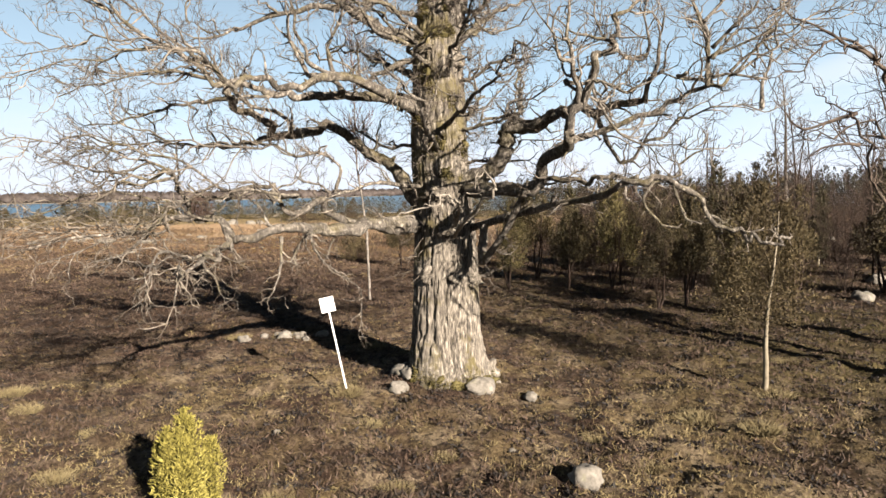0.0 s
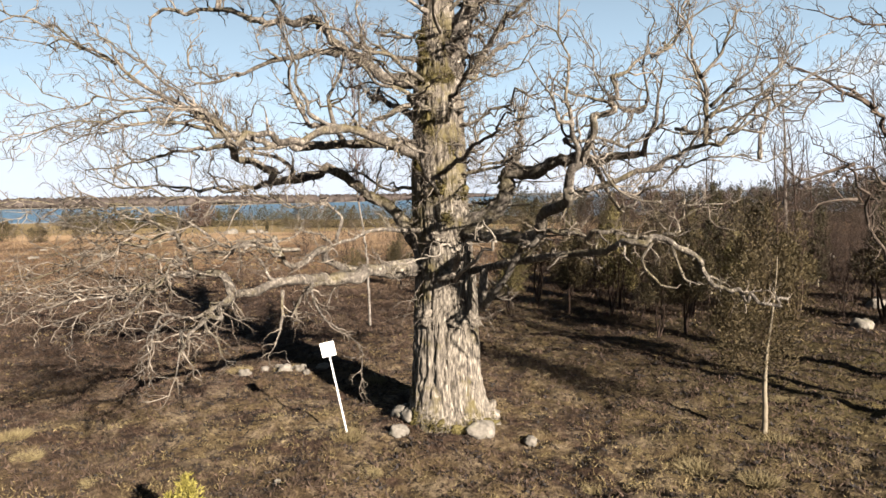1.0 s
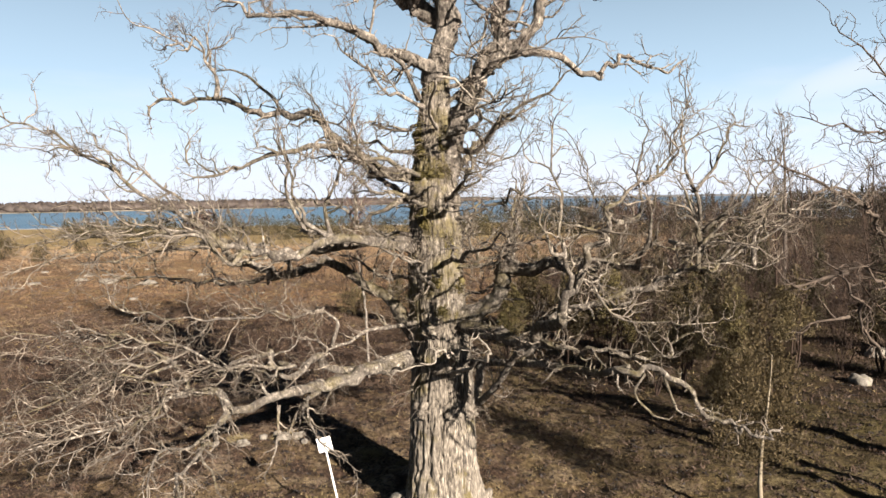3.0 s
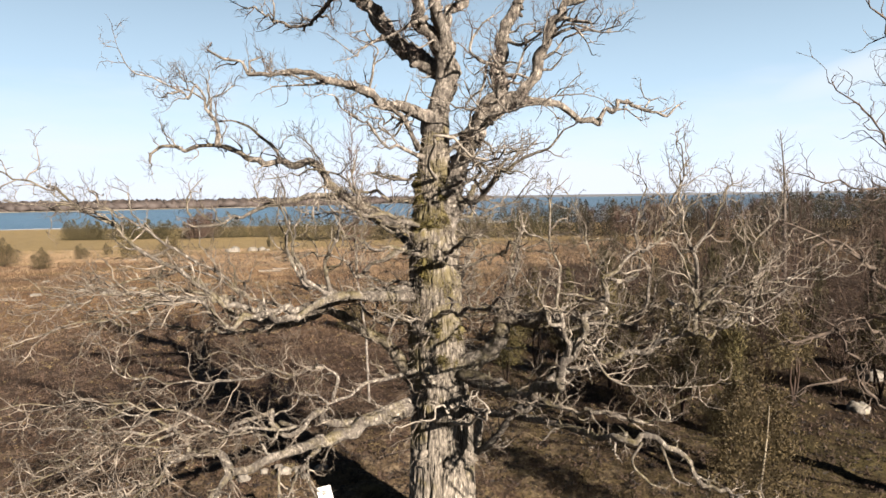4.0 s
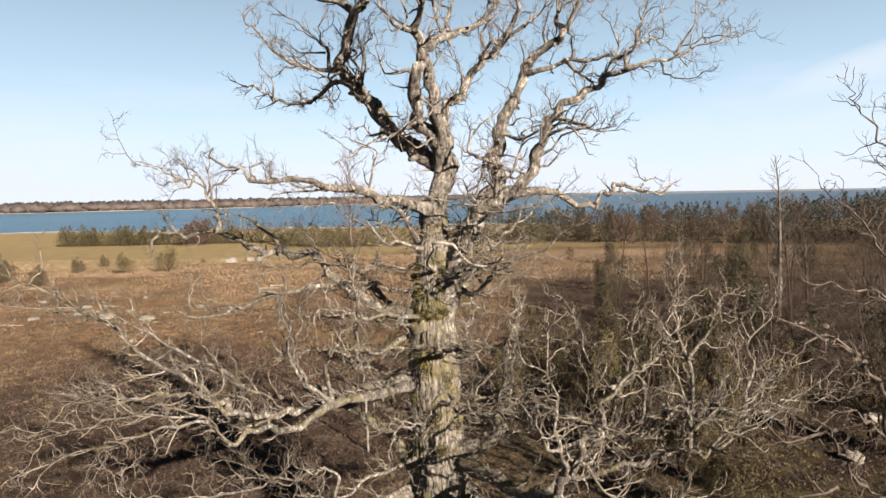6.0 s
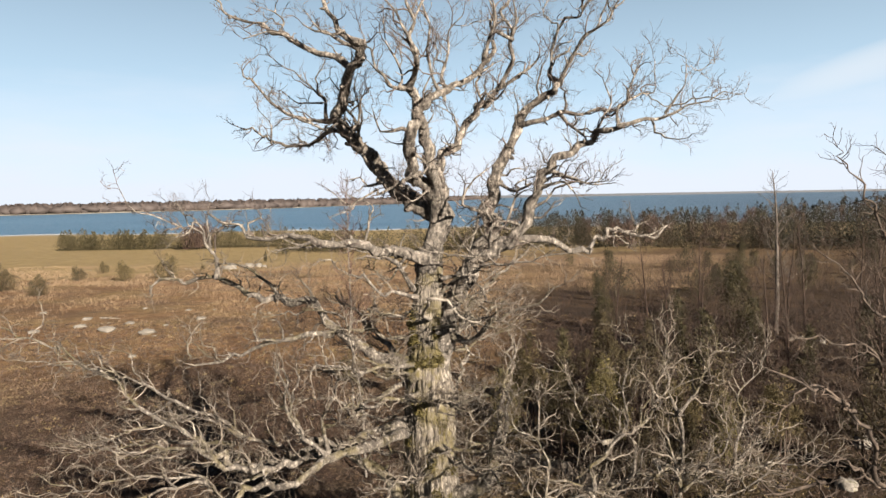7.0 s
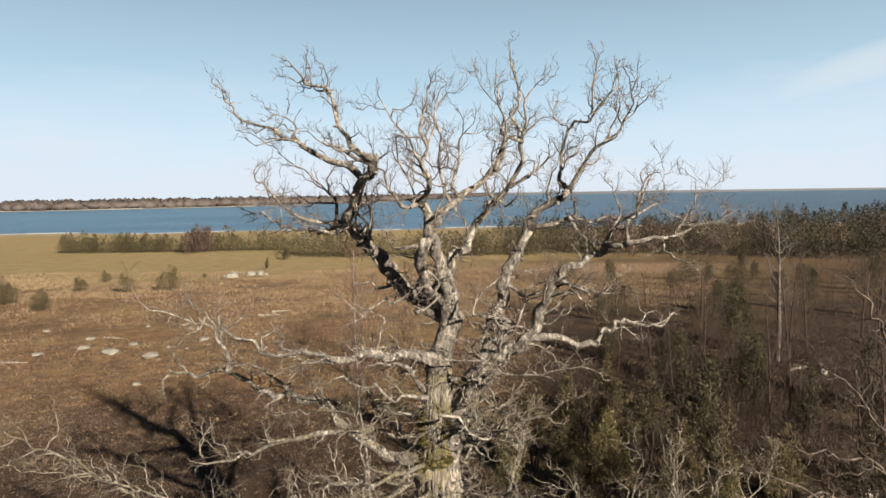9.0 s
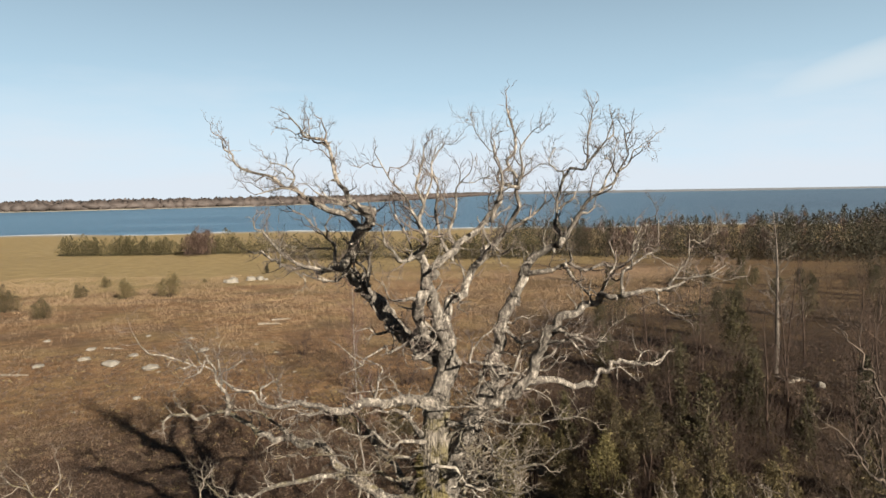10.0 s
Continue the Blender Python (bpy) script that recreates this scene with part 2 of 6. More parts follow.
FAR_TWIGS = leaf_material("far_bare_twigs", [(0.1, (0.0449, 0.0254, 0.018)), (0.5, (0.0899, 0.0508, 0.0359)), (0.9, (0.157, 0.0917, 0.0657))], 0.0)
BIRCH_BARK = bark_material("birch_bark", (0.16, 0.13, 0.11), (0.30, 0.26, 0.22), (0.55, 0.49, 0.42), furrow=(0.5, 0.5, 2.5), scale=5, depth=0.004)
RED_TWIGS = bark_material("red_twig_bark", (0.09, 0.04, 0.03), (0.17, 0.085, 0.062), (0.34, 0.24, 0.19), furrow=(1, 1, 1), scale=5, depth=0.004)
DRY_GRASS = leaf_material("dry_grass", [(0.1, (0.13, 0.094, 0.04)), (0.4, (0.28, 0.208, 0.09)), (0.65, (0.4, 0.305, 0.138)), (0.95, (0.53, 0.415, 0.21))], 0.0)
PALE_GRASS = leaf_material("pale_dry_grass", [(0.1, (0.17, 0.12, 0.05)), (0.5, (0.31, 0.24, 0.115)), (0.9, (0.46, 0.37, 0.2))], 0.2)
PASTURE = leaf_material("bleached_grass", [(0.1, (0.25, 0.163, 0.095)), (0.5, (0.36, 0.242, 0.142)), (0.9, (0.47, 0.326, 0.197))], 0.0)
PEAT = leaf_material("black_peat", [(0.1, (0.01, 0.007, 0.005)), (0.9, (0.035, 0.022, 0.016))], 0.0)
HEATH = leaf_material("dark_heath", [(0.1, (0.032, 0.02, 0.013)), (0.5, (0.095, 0.058, 0.038)), (0.9, (0.21, 0.132, 0.087))], 0.0)


def ground_material():
    m, nt, b = graph("heath_and_dry_grass")
    p = place(nt)
    sep = nt.nodes.new("ShaderNodeSeparateXYZ")
    nt.links.new(p, sep.inputs[0])
    fine = noise_tex(nt, p, 7.5, 8, 0.72)
    patch = noise_tex(nt, p, 0.55, 6, 0.65)
    broad = noise_tex(nt, p, 0.075, 5, 0.6)
    heath = ramp(nt, fine, [(0.3, (0.022, 0.0125, 0.008)), (0.5, (0.105, 0.061, 0.039)), (0.72, (0.3, 0.195, 0.13))])
    straw = ramp(nt, fine, [(0.3, (0.075, 0.05, 0.024)), (0.5, (0.245, 0.171, 0.086)), (0.72, (0.48, 0.36, 0.204))])
    green = ramp(nt, fine, [(0.3, (0.026, 0.02, 0.007)), (0.5, (0.12, 0.096, 0.031)), (0.72, (0.28, 0.23, 0.08))])
    rust = ramp(nt, noise_tex(nt, p, 0.9, 8, 0.7), [(0.3, (0.118, 0.061, 0.026)), (0.5, (0.265, 0.148, 0.07)), (0.7, (0.46, 0.274, 0.133))])
    meadow = ramp(nt, noise_tex(nt, p, 0.35, 8, 0.7), [(0.3, (0.28, 0.197, 0.085)), (0.5, (0.425, 0.308, 0.142)), (0.72, (0.57, 0.425, 0.215))])
    near = mix(nt, ramp(nt, patch, [(0.44, (0,)), (0.54, (1,))]), heath, straw)
    bleached = ramp(nt, noise_tex(nt, p, 1.4, 5, 0.6), [(0.50, (0,)), (0.62, (1,))])
    near = mix(nt, calc(nt, "MULTIPLY", bleached, 0.75), near, ramp(nt, fine, [(0.3, (0.2, 0.137, 0.082)), (0.7, (0.68, 0.53, 0.36))]))
    specks = ramp(nt, noise_tex(nt, p, 6.5, 3, 0.55), [(0.56, (0,)), (0.62, (1,))])
    near = mix(nt, calc(nt, "MULTIPLY", specks, 0.75), near, (0.028, 0.018, 0.012))
    # black-brown heath west of the oak, the crown's cast shade painted in
    hx, hy = calc(nt, "MULTIPLY", calc(nt, "ADD", sep.outputs["X"], 13.0), 0.062), calc(nt, "MULTIPLY", calc(nt, "SUBTRACT", sep.outputs["Y"], 30.0), 0.07)
    ring = calc(nt, "SUBTRACT", 1.22, calc(nt, "ADD", calc(nt, "MULTIPLY", hx, hx), calc(nt, "MULTIPLY", hy, hy)))
    ring = calc(nt, "ADD", ring, calc(nt, "MULTIPLY", calc(nt, "SUBTRACT", patch, 0.5), 3.0), True)
    # greener turf under the trees to the east
    side = calc(nt, "ADD", calc(nt, "MULTIPLY", calc(nt, "SUBTRACT", sep.outputs["X"], 0.5), 0.085), calc(nt, "MULTIPLY", calc(nt, "SUBTRACT", sep.outputs["Y"], 17.0), 0.03))
    east = calc(nt, "MULTIPLY", calc(nt, "SUBTRACT", sep.outputs["X"], 0.5), 0.6, True)
    turf = calc(nt, "MULTIPLY", calc(nt, "ADD", side, calc(nt, "MULTIPLY", calc(nt, "SUBTRACT", broad, 0.5), 1.5), True), 0.92)
    near = mix(nt, calc(nt, "MULTIPLY", turf, east), near, green)
    # rust-brown grazed field further out, pale meadow towards the lake
    edge = calc(nt, "MULTIPLY", calc(nt, "SUBTRACT", patch, 0.5), 30.0)
    wide = calc(nt, "MULTIPLY", calc(nt, "SUBTRACT", broad, 0.5), 90.0)
    d = calc(nt, "ADD", sep.outputs["Y"], edge)
    sage = ramp(nt, noise_tex(nt, p, 0.9, 8, 0.7), [(0.3, (0.155, 0.096, 0.042)), (0.7, (0.44, 0.29, 0.135))])
    rust = mix(nt, ramp(nt, noise_tex(nt, p, 0.11, 6, 0.65), [(0.46, (0,)), (0.6, (1,))]), rust, sage)
    olive = ramp(nt, noise_tex(nt, p, 0.9, 8, 0.7), [(0.3, (0.055, 0.034, 0.0155)), (0.5, (0.125, 0.079, 0.036)), (0.7, (0.225, 0.15, 0.07))])
    rust = mix(nt, calc(nt, "MULTIPLY", calc(nt, "ADD", calc(nt, "MULTIPLY", sep.outputs["X"], 0.05), calc(nt, "MULTIPLY", calc(nt, "SUBTRACT", broad, 0.5), 4.0), True), 0.7), rust, olive)
    burnt = ramp(nt, noise_tex(nt, p, 0.06, 5, 0.6, (1, 1.6, 1)), [(0.5, (0,)), (0.62, (1,))])
    rust = mix(nt, calc(nt, "MULTIPLY", burnt, 0.5), rust, ramp(nt, fine, [(0.3, (0.04, 0.026, 0.018)), (0.7, (0.15, 0.1, 0.066))]))
    col = mix(nt, calc(nt, "MULTIPLY", calc(nt, "SUBTRACT", d, 26.0), 0.07, True), near, rust)
    col = mix(nt, calc(nt, "MULTIPLY", ring, 0.9), col, ramp(nt, fine, [(0.3, (0.016, 0.008, 0.005)), (0.5, (0.066, 0.035, 0.021)), (0.75, (0.19, 0.11, 0.07))]))
    nx, ny = calc(nt, "MULTIPLY", calc(nt, "ADD", sep.outputs["X"], 6.5), 0.2), calc(nt, "MULTIPLY", calc(nt, "SUBTRACT", sep.outputs["Y"], 10.0), 0.28)
    spot = calc(nt, "SUBTRACT", 1.0, calc(nt, "ADD", calc(nt, "MULTIPLY", nx, nx), calc(nt, "MULTIPLY", ny, ny)))
    spot = calc(nt, "ADD", spot, calc(nt, "MULTIPLY", calc(nt, "SUBTRACT", patch, 0.5), 3.0), True)
    col = mix(nt, calc(nt, "MULTIPLY", spot, 0.55), col, heath)
    # leaf litter under the eastern scrub, darkened to paint in the trees' shade
    shaded_litter = ramp(nt, fine, [(0.3, (0.014, 0.007, 0.004)), (0.5, (0.046, 0.025, 0.012)), (0.72, (0.115, 0.067, 0.033))])
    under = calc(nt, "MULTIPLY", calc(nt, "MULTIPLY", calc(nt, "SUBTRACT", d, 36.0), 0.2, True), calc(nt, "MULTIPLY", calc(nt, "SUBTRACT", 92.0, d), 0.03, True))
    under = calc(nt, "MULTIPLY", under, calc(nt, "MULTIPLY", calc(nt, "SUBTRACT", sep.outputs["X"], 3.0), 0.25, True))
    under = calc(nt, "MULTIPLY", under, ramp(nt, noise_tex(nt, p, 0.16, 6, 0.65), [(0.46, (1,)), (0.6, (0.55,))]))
    col = mix(nt, under, col, shaded_litter)
    # and between the junipers behind the oak, same painted shade, with turf left between
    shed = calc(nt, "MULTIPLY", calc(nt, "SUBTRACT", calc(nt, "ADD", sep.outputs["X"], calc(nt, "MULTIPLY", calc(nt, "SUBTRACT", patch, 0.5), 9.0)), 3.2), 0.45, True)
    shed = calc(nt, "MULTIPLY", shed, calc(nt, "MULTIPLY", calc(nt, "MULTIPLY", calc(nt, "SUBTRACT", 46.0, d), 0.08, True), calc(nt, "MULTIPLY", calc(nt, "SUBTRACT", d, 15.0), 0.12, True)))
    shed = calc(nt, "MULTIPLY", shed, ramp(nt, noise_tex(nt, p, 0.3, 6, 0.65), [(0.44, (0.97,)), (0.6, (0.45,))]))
    col = mix(nt, shed, col, shaded_litter)
    sx, sy = calc(nt, "MULTIPLY", calc(nt, "SUBTRACT", sep.outputs["X"], 32.0), 0.03), calc(nt, "MULTIPLY", calc(nt, "SUBTRACT", sep.outputs["Y"], 128.0), 0.075)
    soil = calc(nt, "SUBTRACT", 1.0, calc(nt, "ADD", calc(nt, "MULTIPLY", sx, sx), calc(nt, "MULTIPLY", sy, sy)))
    soil = calc(nt, "MULTIPLY", calc(nt, "ADD", soil, calc(nt, "MULTIPLY", calc(nt, "SUBTRACT", patch, 0.5), 2.0), True), 0.85)
    col = mix(nt, soil, col, ramp(nt, fine, [(0.3, (0.24, 0.15, 0.09)), (0.7, (0.5, 0.33, 0.205))]))
    far = calc(nt, "ADD", calc(nt, "ADD", d, wide), calc(nt, "MULTIPLY", sep.outputs["X"], -0.55))
    col = mix(nt, calc(nt, "MULTIPLY", calc(nt, "SUBTRACT", far, 118.0), 0.03, True), col, meadow)
    col = mix(nt, calc(nt, "MULTIPLY", calc(nt, "SUBTRACT", sep.outputs["Y"], 386.0), 0.07, True), col, (0.45, 0.39, 0.30))
    nt.links.new(col, b.inputs["Base Color"])
    b.inputs["Roughness"].default_value = 0.95
    b.inputs["Specular IOR Level"].default_value = 0.1
    bump(nt, b, calc(nt, "ADD", noise_tex(nt, p, 5, 8, 0.75), calc(nt, "MULTIPLY", noise_tex(nt, p, 24, 3), 0.4)), 1.0, 0.16)
    return m


def stone_material():
    m, nt, b = graph("field_stone")
    p = place(nt)
    col = ramp(nt, noise_tex(nt, p, 9, 8, 0.7), [(0.3, (0.11, 0.09, 0.07)), (0.5, (0.27, 0.235, 0.19)), (0.7, (0.46, 0.41, 0.34))])
    lichen = ramp(nt, noise_tex(nt, p, 4, 5, 0.7), [(0.56, (0,)), (0.64, (1,))])
    col = mix(nt, calc(nt, "MULTIPLY", lichen, 0.5), col, (0.27, 0.25, 0.13))
    nt.links.new(col, b.inputs["Base Color"])
    b.inputs["Roughness"].default_value = 0.9
    bump(nt, b, noise_tex(nt, p, 22, 8, 0.7), 0.6, 0.03)
    return m


def water_material():
    m, nt, b = graph("lake_water")
    p = place(nt)
    band = noise_tex(nt, p, 0.012, 4, 0.6, (0.25, 1.4, 1))
    col = ramp(nt, band, [(0.35, (0.068, 0.165, 0.28)), (0.65, (0.135, 0.275, 0.425))])
    # darker, greyer blue out to the north-east
    sep = nt.nodes.new("ShaderNodeSeparateXYZ")
    nt.links.new(p, sep.inputs[0])
    northeast = calc(nt, "ADD", calc(nt, "MULTIPLY", calc(nt, "DIVIDE", sep.outputs["X"], sep.outputs["Y"]), 1.9), calc(nt, "MULTIPLY", calc(nt, "SUBTRACT", band, 0.35), 1.2), True)
    col = mix(nt, northeast, col, ramp(nt, band, [(0.35, (0.045, 0.085, 0.14)), (0.65, (0.085, 0.15, 0.225))]))
    nt.links.new(col, b.inputs["Base Color"])
    b.inputs["Specular IOR Level"].default_value = 0.3
    b.inputs["Roughness"].default_value = 0.35
    b.inputs["IOR"].default_value = 1.33
    bump(nt, b, noise_tex(nt, p, 0.9, 5, 0.65, (0.6, 1.2, 1)), 1.0, 0.5)
    return m


def paint_material(name, c, rough=0.5):
    m, nt, b = graph(name)
    p = own(nt)
    col = mix(nt, calc(nt, "MULTIPLY", noise_tex(nt, p, 22, 6, 0.7), 0.5), c, tuple(v * 0.72 for v in c))
    nt.links.new(col, b.inputs["Base Color"])
    b.inputs["Roughness"].default_value = rough
    bump(nt, b, noise_tex(nt, p, 60, 3), 0.15, 0.004)
    return m


GROUND, STONE, WATER = ground_material(), stone_material(), water_material()
WHITE, GREYTEXT = paint_material("white_paint", (1.5, 1.47, 1.42)), paint_material("dark_print", (0.12, 0.09, 0.07))

# ---- land, lake and far shore ----
LATTICE = np.random.default_rng(3).uniform(-1, 1, (256, 256))


def lumpy(x, y, size):
    """Smooth uneven heights between -1 and 1, with lumps about that size."""
    u, v = x / size, y / size
    i, j = np.floor(u).astype(int), np.floor(v).astype(int)
    f, g = u - i, v - j
    f, g = f * f * (3 - 2 * f), g * g * (3 - 2 * g)
    a, b, c, d = (LATTICE[(i + k) % 256, (j + m) % 256] for k, m in ((0, 0), (1, 0), (0, 1), (1, 1)))
    return (a * (1 - f) + b * f) * (1 - g) + (c * (1 - f) + d * f) * g


def ground_z(x, y):
    x, y = np.asarray(x, float), np.asarray(y, float)
    z = np.interp(y, [-60, 0, 20, 55, 80, 100, 170, 430, 520], [0.0, 0.1, 0.2, 0.5, 0.0, -0.9, -2.8, -9.3, -15])
    fade = np.exp(-np.abs(y - 14) / 90)
    z = z + fade * (0.07 * np.sin(x * 0.9 + 1.3 * np.sin(y * 0.5)) * np.sin(y * 0.8 + 0.5) + 0.04 * np.sin(x * 2.3 + y * 1.1) + 0.03 * np.sin(y * 3.1 - x * 1.7))
    z = z + np.where(y > 60, 0.35 * np.sin(x * 0.045 + 0.6) * np.sin(y * 0.05), 0.0)
    near = np.exp(-np.maximum(np.hypot(x * 0.8, y - 13) - 9, 0) / 5)
    z = z + near * (0.05 * lumpy(x, y, 0.55) + 0.05 * lumpy(x + 9, y + 4, 0.24))
    root = np.hypot(x - 0.05, y - 14.4)
    return z + 0.22 * np.exp(-(root / 1.6) ** 2)


def make_ground():
    g = Soup()
    out = np.cumsum(0.1 * 1.075 ** np.arange(1, 113))
    xs = np.concatenate([-14 - out[::-1], np.linspace(-14, 14, 241), 14 + out])
    ys = np.concatenate([6 - out[:86][::-1], np.linspace(6, 22, 137), 22 + out])
    X, Y = np.meshgrid(xs, ys)
    Z = ground_z(X, Y)
    n, s = X.shape
    i, j = np.meshgrid(np.arange(n - 1), np.arange(s - 1), indexing="ij")
    g.add(np.stack([X, Y, Z], -1).reshape(-1, 3), np.stack([i * s + j, i * s + j + 1, (i + 1) * s + j + 1, (i + 1) * s + j], -1).reshape(-1, 4))
    return tagged(new("ground", g.mesh("ground", GROUND)), "brown heath and dry grass sloping to a lake", "ground", kind="structure")


def make_water():
    w = Soup()
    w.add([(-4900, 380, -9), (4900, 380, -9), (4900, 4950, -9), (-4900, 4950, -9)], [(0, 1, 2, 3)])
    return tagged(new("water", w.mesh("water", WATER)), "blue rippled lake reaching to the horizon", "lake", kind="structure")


def shore_y(x):
    """Line of the far shore: near on the west, running away to the east."""
    return np.interp(x, [-4900, -1500, -800, -420, -150, 300], [1000, 1080, 1195, 1420, 1900, 4300])


def make_far_shore():
    land = Soup()
    xs = np.linspace(-3000, 300, 120)
    front = shore_y(xs)
    rows = [np.stack([xs, front + d, np.full_like(xs, -9.2) + h + 0.5 * np.sin(xs * 0.03 + d)], -1) for d, h in ((-6, 0), (8, 1.6), (40, 2.5), (500, 5))]
    q = []
    n = len(xs)
    for k in range(3):
        for i in range(n - 1):
            q.append((k * n + i, k * n + i + 1, (k + 1) * n + i + 1, (k + 1) * n + i))
    land.add(np.concatenate(rows), q)
    tagged(new("backdrop_far_shore", land.mesh("far_shore", SAND)), "pale sandy far shore of the lake", "shore", kind="structure")
    strip = Soup()
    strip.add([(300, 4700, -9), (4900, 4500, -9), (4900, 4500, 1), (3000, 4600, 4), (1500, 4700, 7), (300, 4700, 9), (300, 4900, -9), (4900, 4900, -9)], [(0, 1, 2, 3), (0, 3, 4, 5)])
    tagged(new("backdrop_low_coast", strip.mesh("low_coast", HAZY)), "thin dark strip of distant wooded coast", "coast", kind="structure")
    wood = Soup()
    for k in range(3000):
        x = -2900 + 3150 * rng.random() ** 0.8
        back = rng.random() ** 2 * 160
        y = float(shore_y(x)) + 16 + back
        crown(wood, (x, y, -8), rng.uniform(15, 27), rng.uniform(14.0, 15.8) + back * 0.03, 5, 3)
    tagged(new("far_woodland", wood.mesh("far_woodland", FAR_TREES)), "brown leafless woodland along the far shore", "woodland", kind="stuff")


def crown(soup, foot, wide, high, sides, rings):
    """A low-polygon, uneven tree crown for great distances."""
    h = np.linspace(0, 1, rings)
    r = wide * np.sin(np.pi * (0.12 + 0.85 * h) ** 0.8) * rng.uniform(0.6, 1.1, rings)
    a = np.arange(sides) * 2 * np.pi / sides + rng.random() * 6
    rad = r[:, None] * rng.uniform(0.7, 1.2, (rings, sides))
    v = np.stack([foot[0] + rad * np.cos(a), foot[1] + rad * np.sin(a), foot[2] + (h * high)[:, None] + rng.uniform(-0.5, 0.5, (rings, sides)) * high / rings], -1)
    soup.add(v.reshape(-1, 3), tube_quads(rings, sides))


SAND = paint_material("pale_sand", (0.50, 0.44, 0.34), 0.95)
make_ground()
make_water()
make_far_shore()


def make_surf():
    """Pale broken water along the near shore."""
    xs = np.arange(-420, 260, 3.0)
    ys = np.linspace(395, 450, 120)
    line = []
    for x in xs:
        z = ground_z(np.full(120, x), ys)
        line.append(ys[int(np.argmax(z < -9.0))])
    line = np.array(line)
    surf = Soup()
    for i in range(len(xs) - 1):
        if noise.noise((xs[i] * 0.02, 3.1, 0)) > -0.12:
            a, b = (rng.uniform(2, 6), rng.uniform(5, 11))
            surf.add([(xs[i], line[i] - 2, -8.95), (xs[i + 1], line[i + 1] - 2, -8.95), (xs[i + 1], line[i + 1] + b, -8.95), (xs[i], line[i] + a, -8.95)], [(0, 1, 2, 3)])
    tagged(new("surf", surf.mesh("surf", FOAM)), "white broken water along the near shore", "surf", kind="stuff")


FOAM = paint_material("white_foam", (0.95, 0.97, 1.0), 0.7)
make_surf()

# ---- the old oak ----
def blades(soup, base, d, length, width):
    """Narrow pointed blades: arrays of feet, directions, lengths and widths."""
    base, d = np.asarray(base, float), np.asarray(d, float)
    d = d / (np.linalg.norm(d, axis=1, keepdims=True) + 1e-9)
    side = np.cross(d, rng.normal(0, 1, d.shape))
    side = side / (np.linalg.norm(side, axis=1, keepdims=True) + 1e-9) * np.asarray(width)[:, None]
    tip = base + d * np.asarray(length)[:, None]
    n = len(base)
    v = np.stack([base - side, base + side, tip], 1).reshape(-1, 3)
    soup.add(v, None, np.arange(3 * n).reshape(n, 3))


def lerp(a, b, t):
    return a + (b - a) * t


def shoots(pts, every, first):
    """Places and ways of the side shoots along a branch; the last one goes on at its tip."""
    seg = np.linalg.norm(np.diff(pts, axis=0), axis=1)
    s = np.concatenate([[0], np.cumsum(seg)])
    total = s[-1]
    n = max(1, int(total * (1 - first) / every))
    for k in range(n + 1):
        at = total if k == n else total * (first + (1 - first) * (k + rng.random()) / n)
        i = min(max(int(np.searchsorted(s, at)), 1), len(pts) - 1)
        p = pts[i - 1] + (pts[i] - pts[i - 1]) * (at - s[i - 1]) / (seg[i - 1] + 1e-9)
        yield p, unit(pts[i] - pts[i - 1]), at / total


def bough(wood, fine, pts, every, length, up, rad, kink, first=0.12):
    """Twigs along a branch, and finer twigs along those."""
    for p, t, f in shoots(pts, every, first):
        out = unit(np.cross(t, rng.normal(0, 1, 3)))
        d = t * rng.uniform(0.4, 1.1) + out * rng.uniform(0.6, 1.0) + np.array((0, 0, up))
        L = length * rng.uniform(0.4, 1.25) * (1 - 0.35 * f)
        q = wander(p, d, L, 5, kink, up * 0.15, hold=0.5)
        wood.tube(q, np.linspace(rad, rad * 0.5, 5), 3)
        for p2, t2, f2 in shoots(q, every * 0.54, 0.1):
            d2 = t2 * rng.uniform(0.5, 1.2) + rng.normal(0, 0.55, 3) + np.array((0, 0, up))
            fine.tube(wander(p2, d2, L * rng.uniform(0.22, 0.6), 3, 0.3, up * 0.2), (rad * 0.6, rad * 0.5, rad * 0.3), 3)


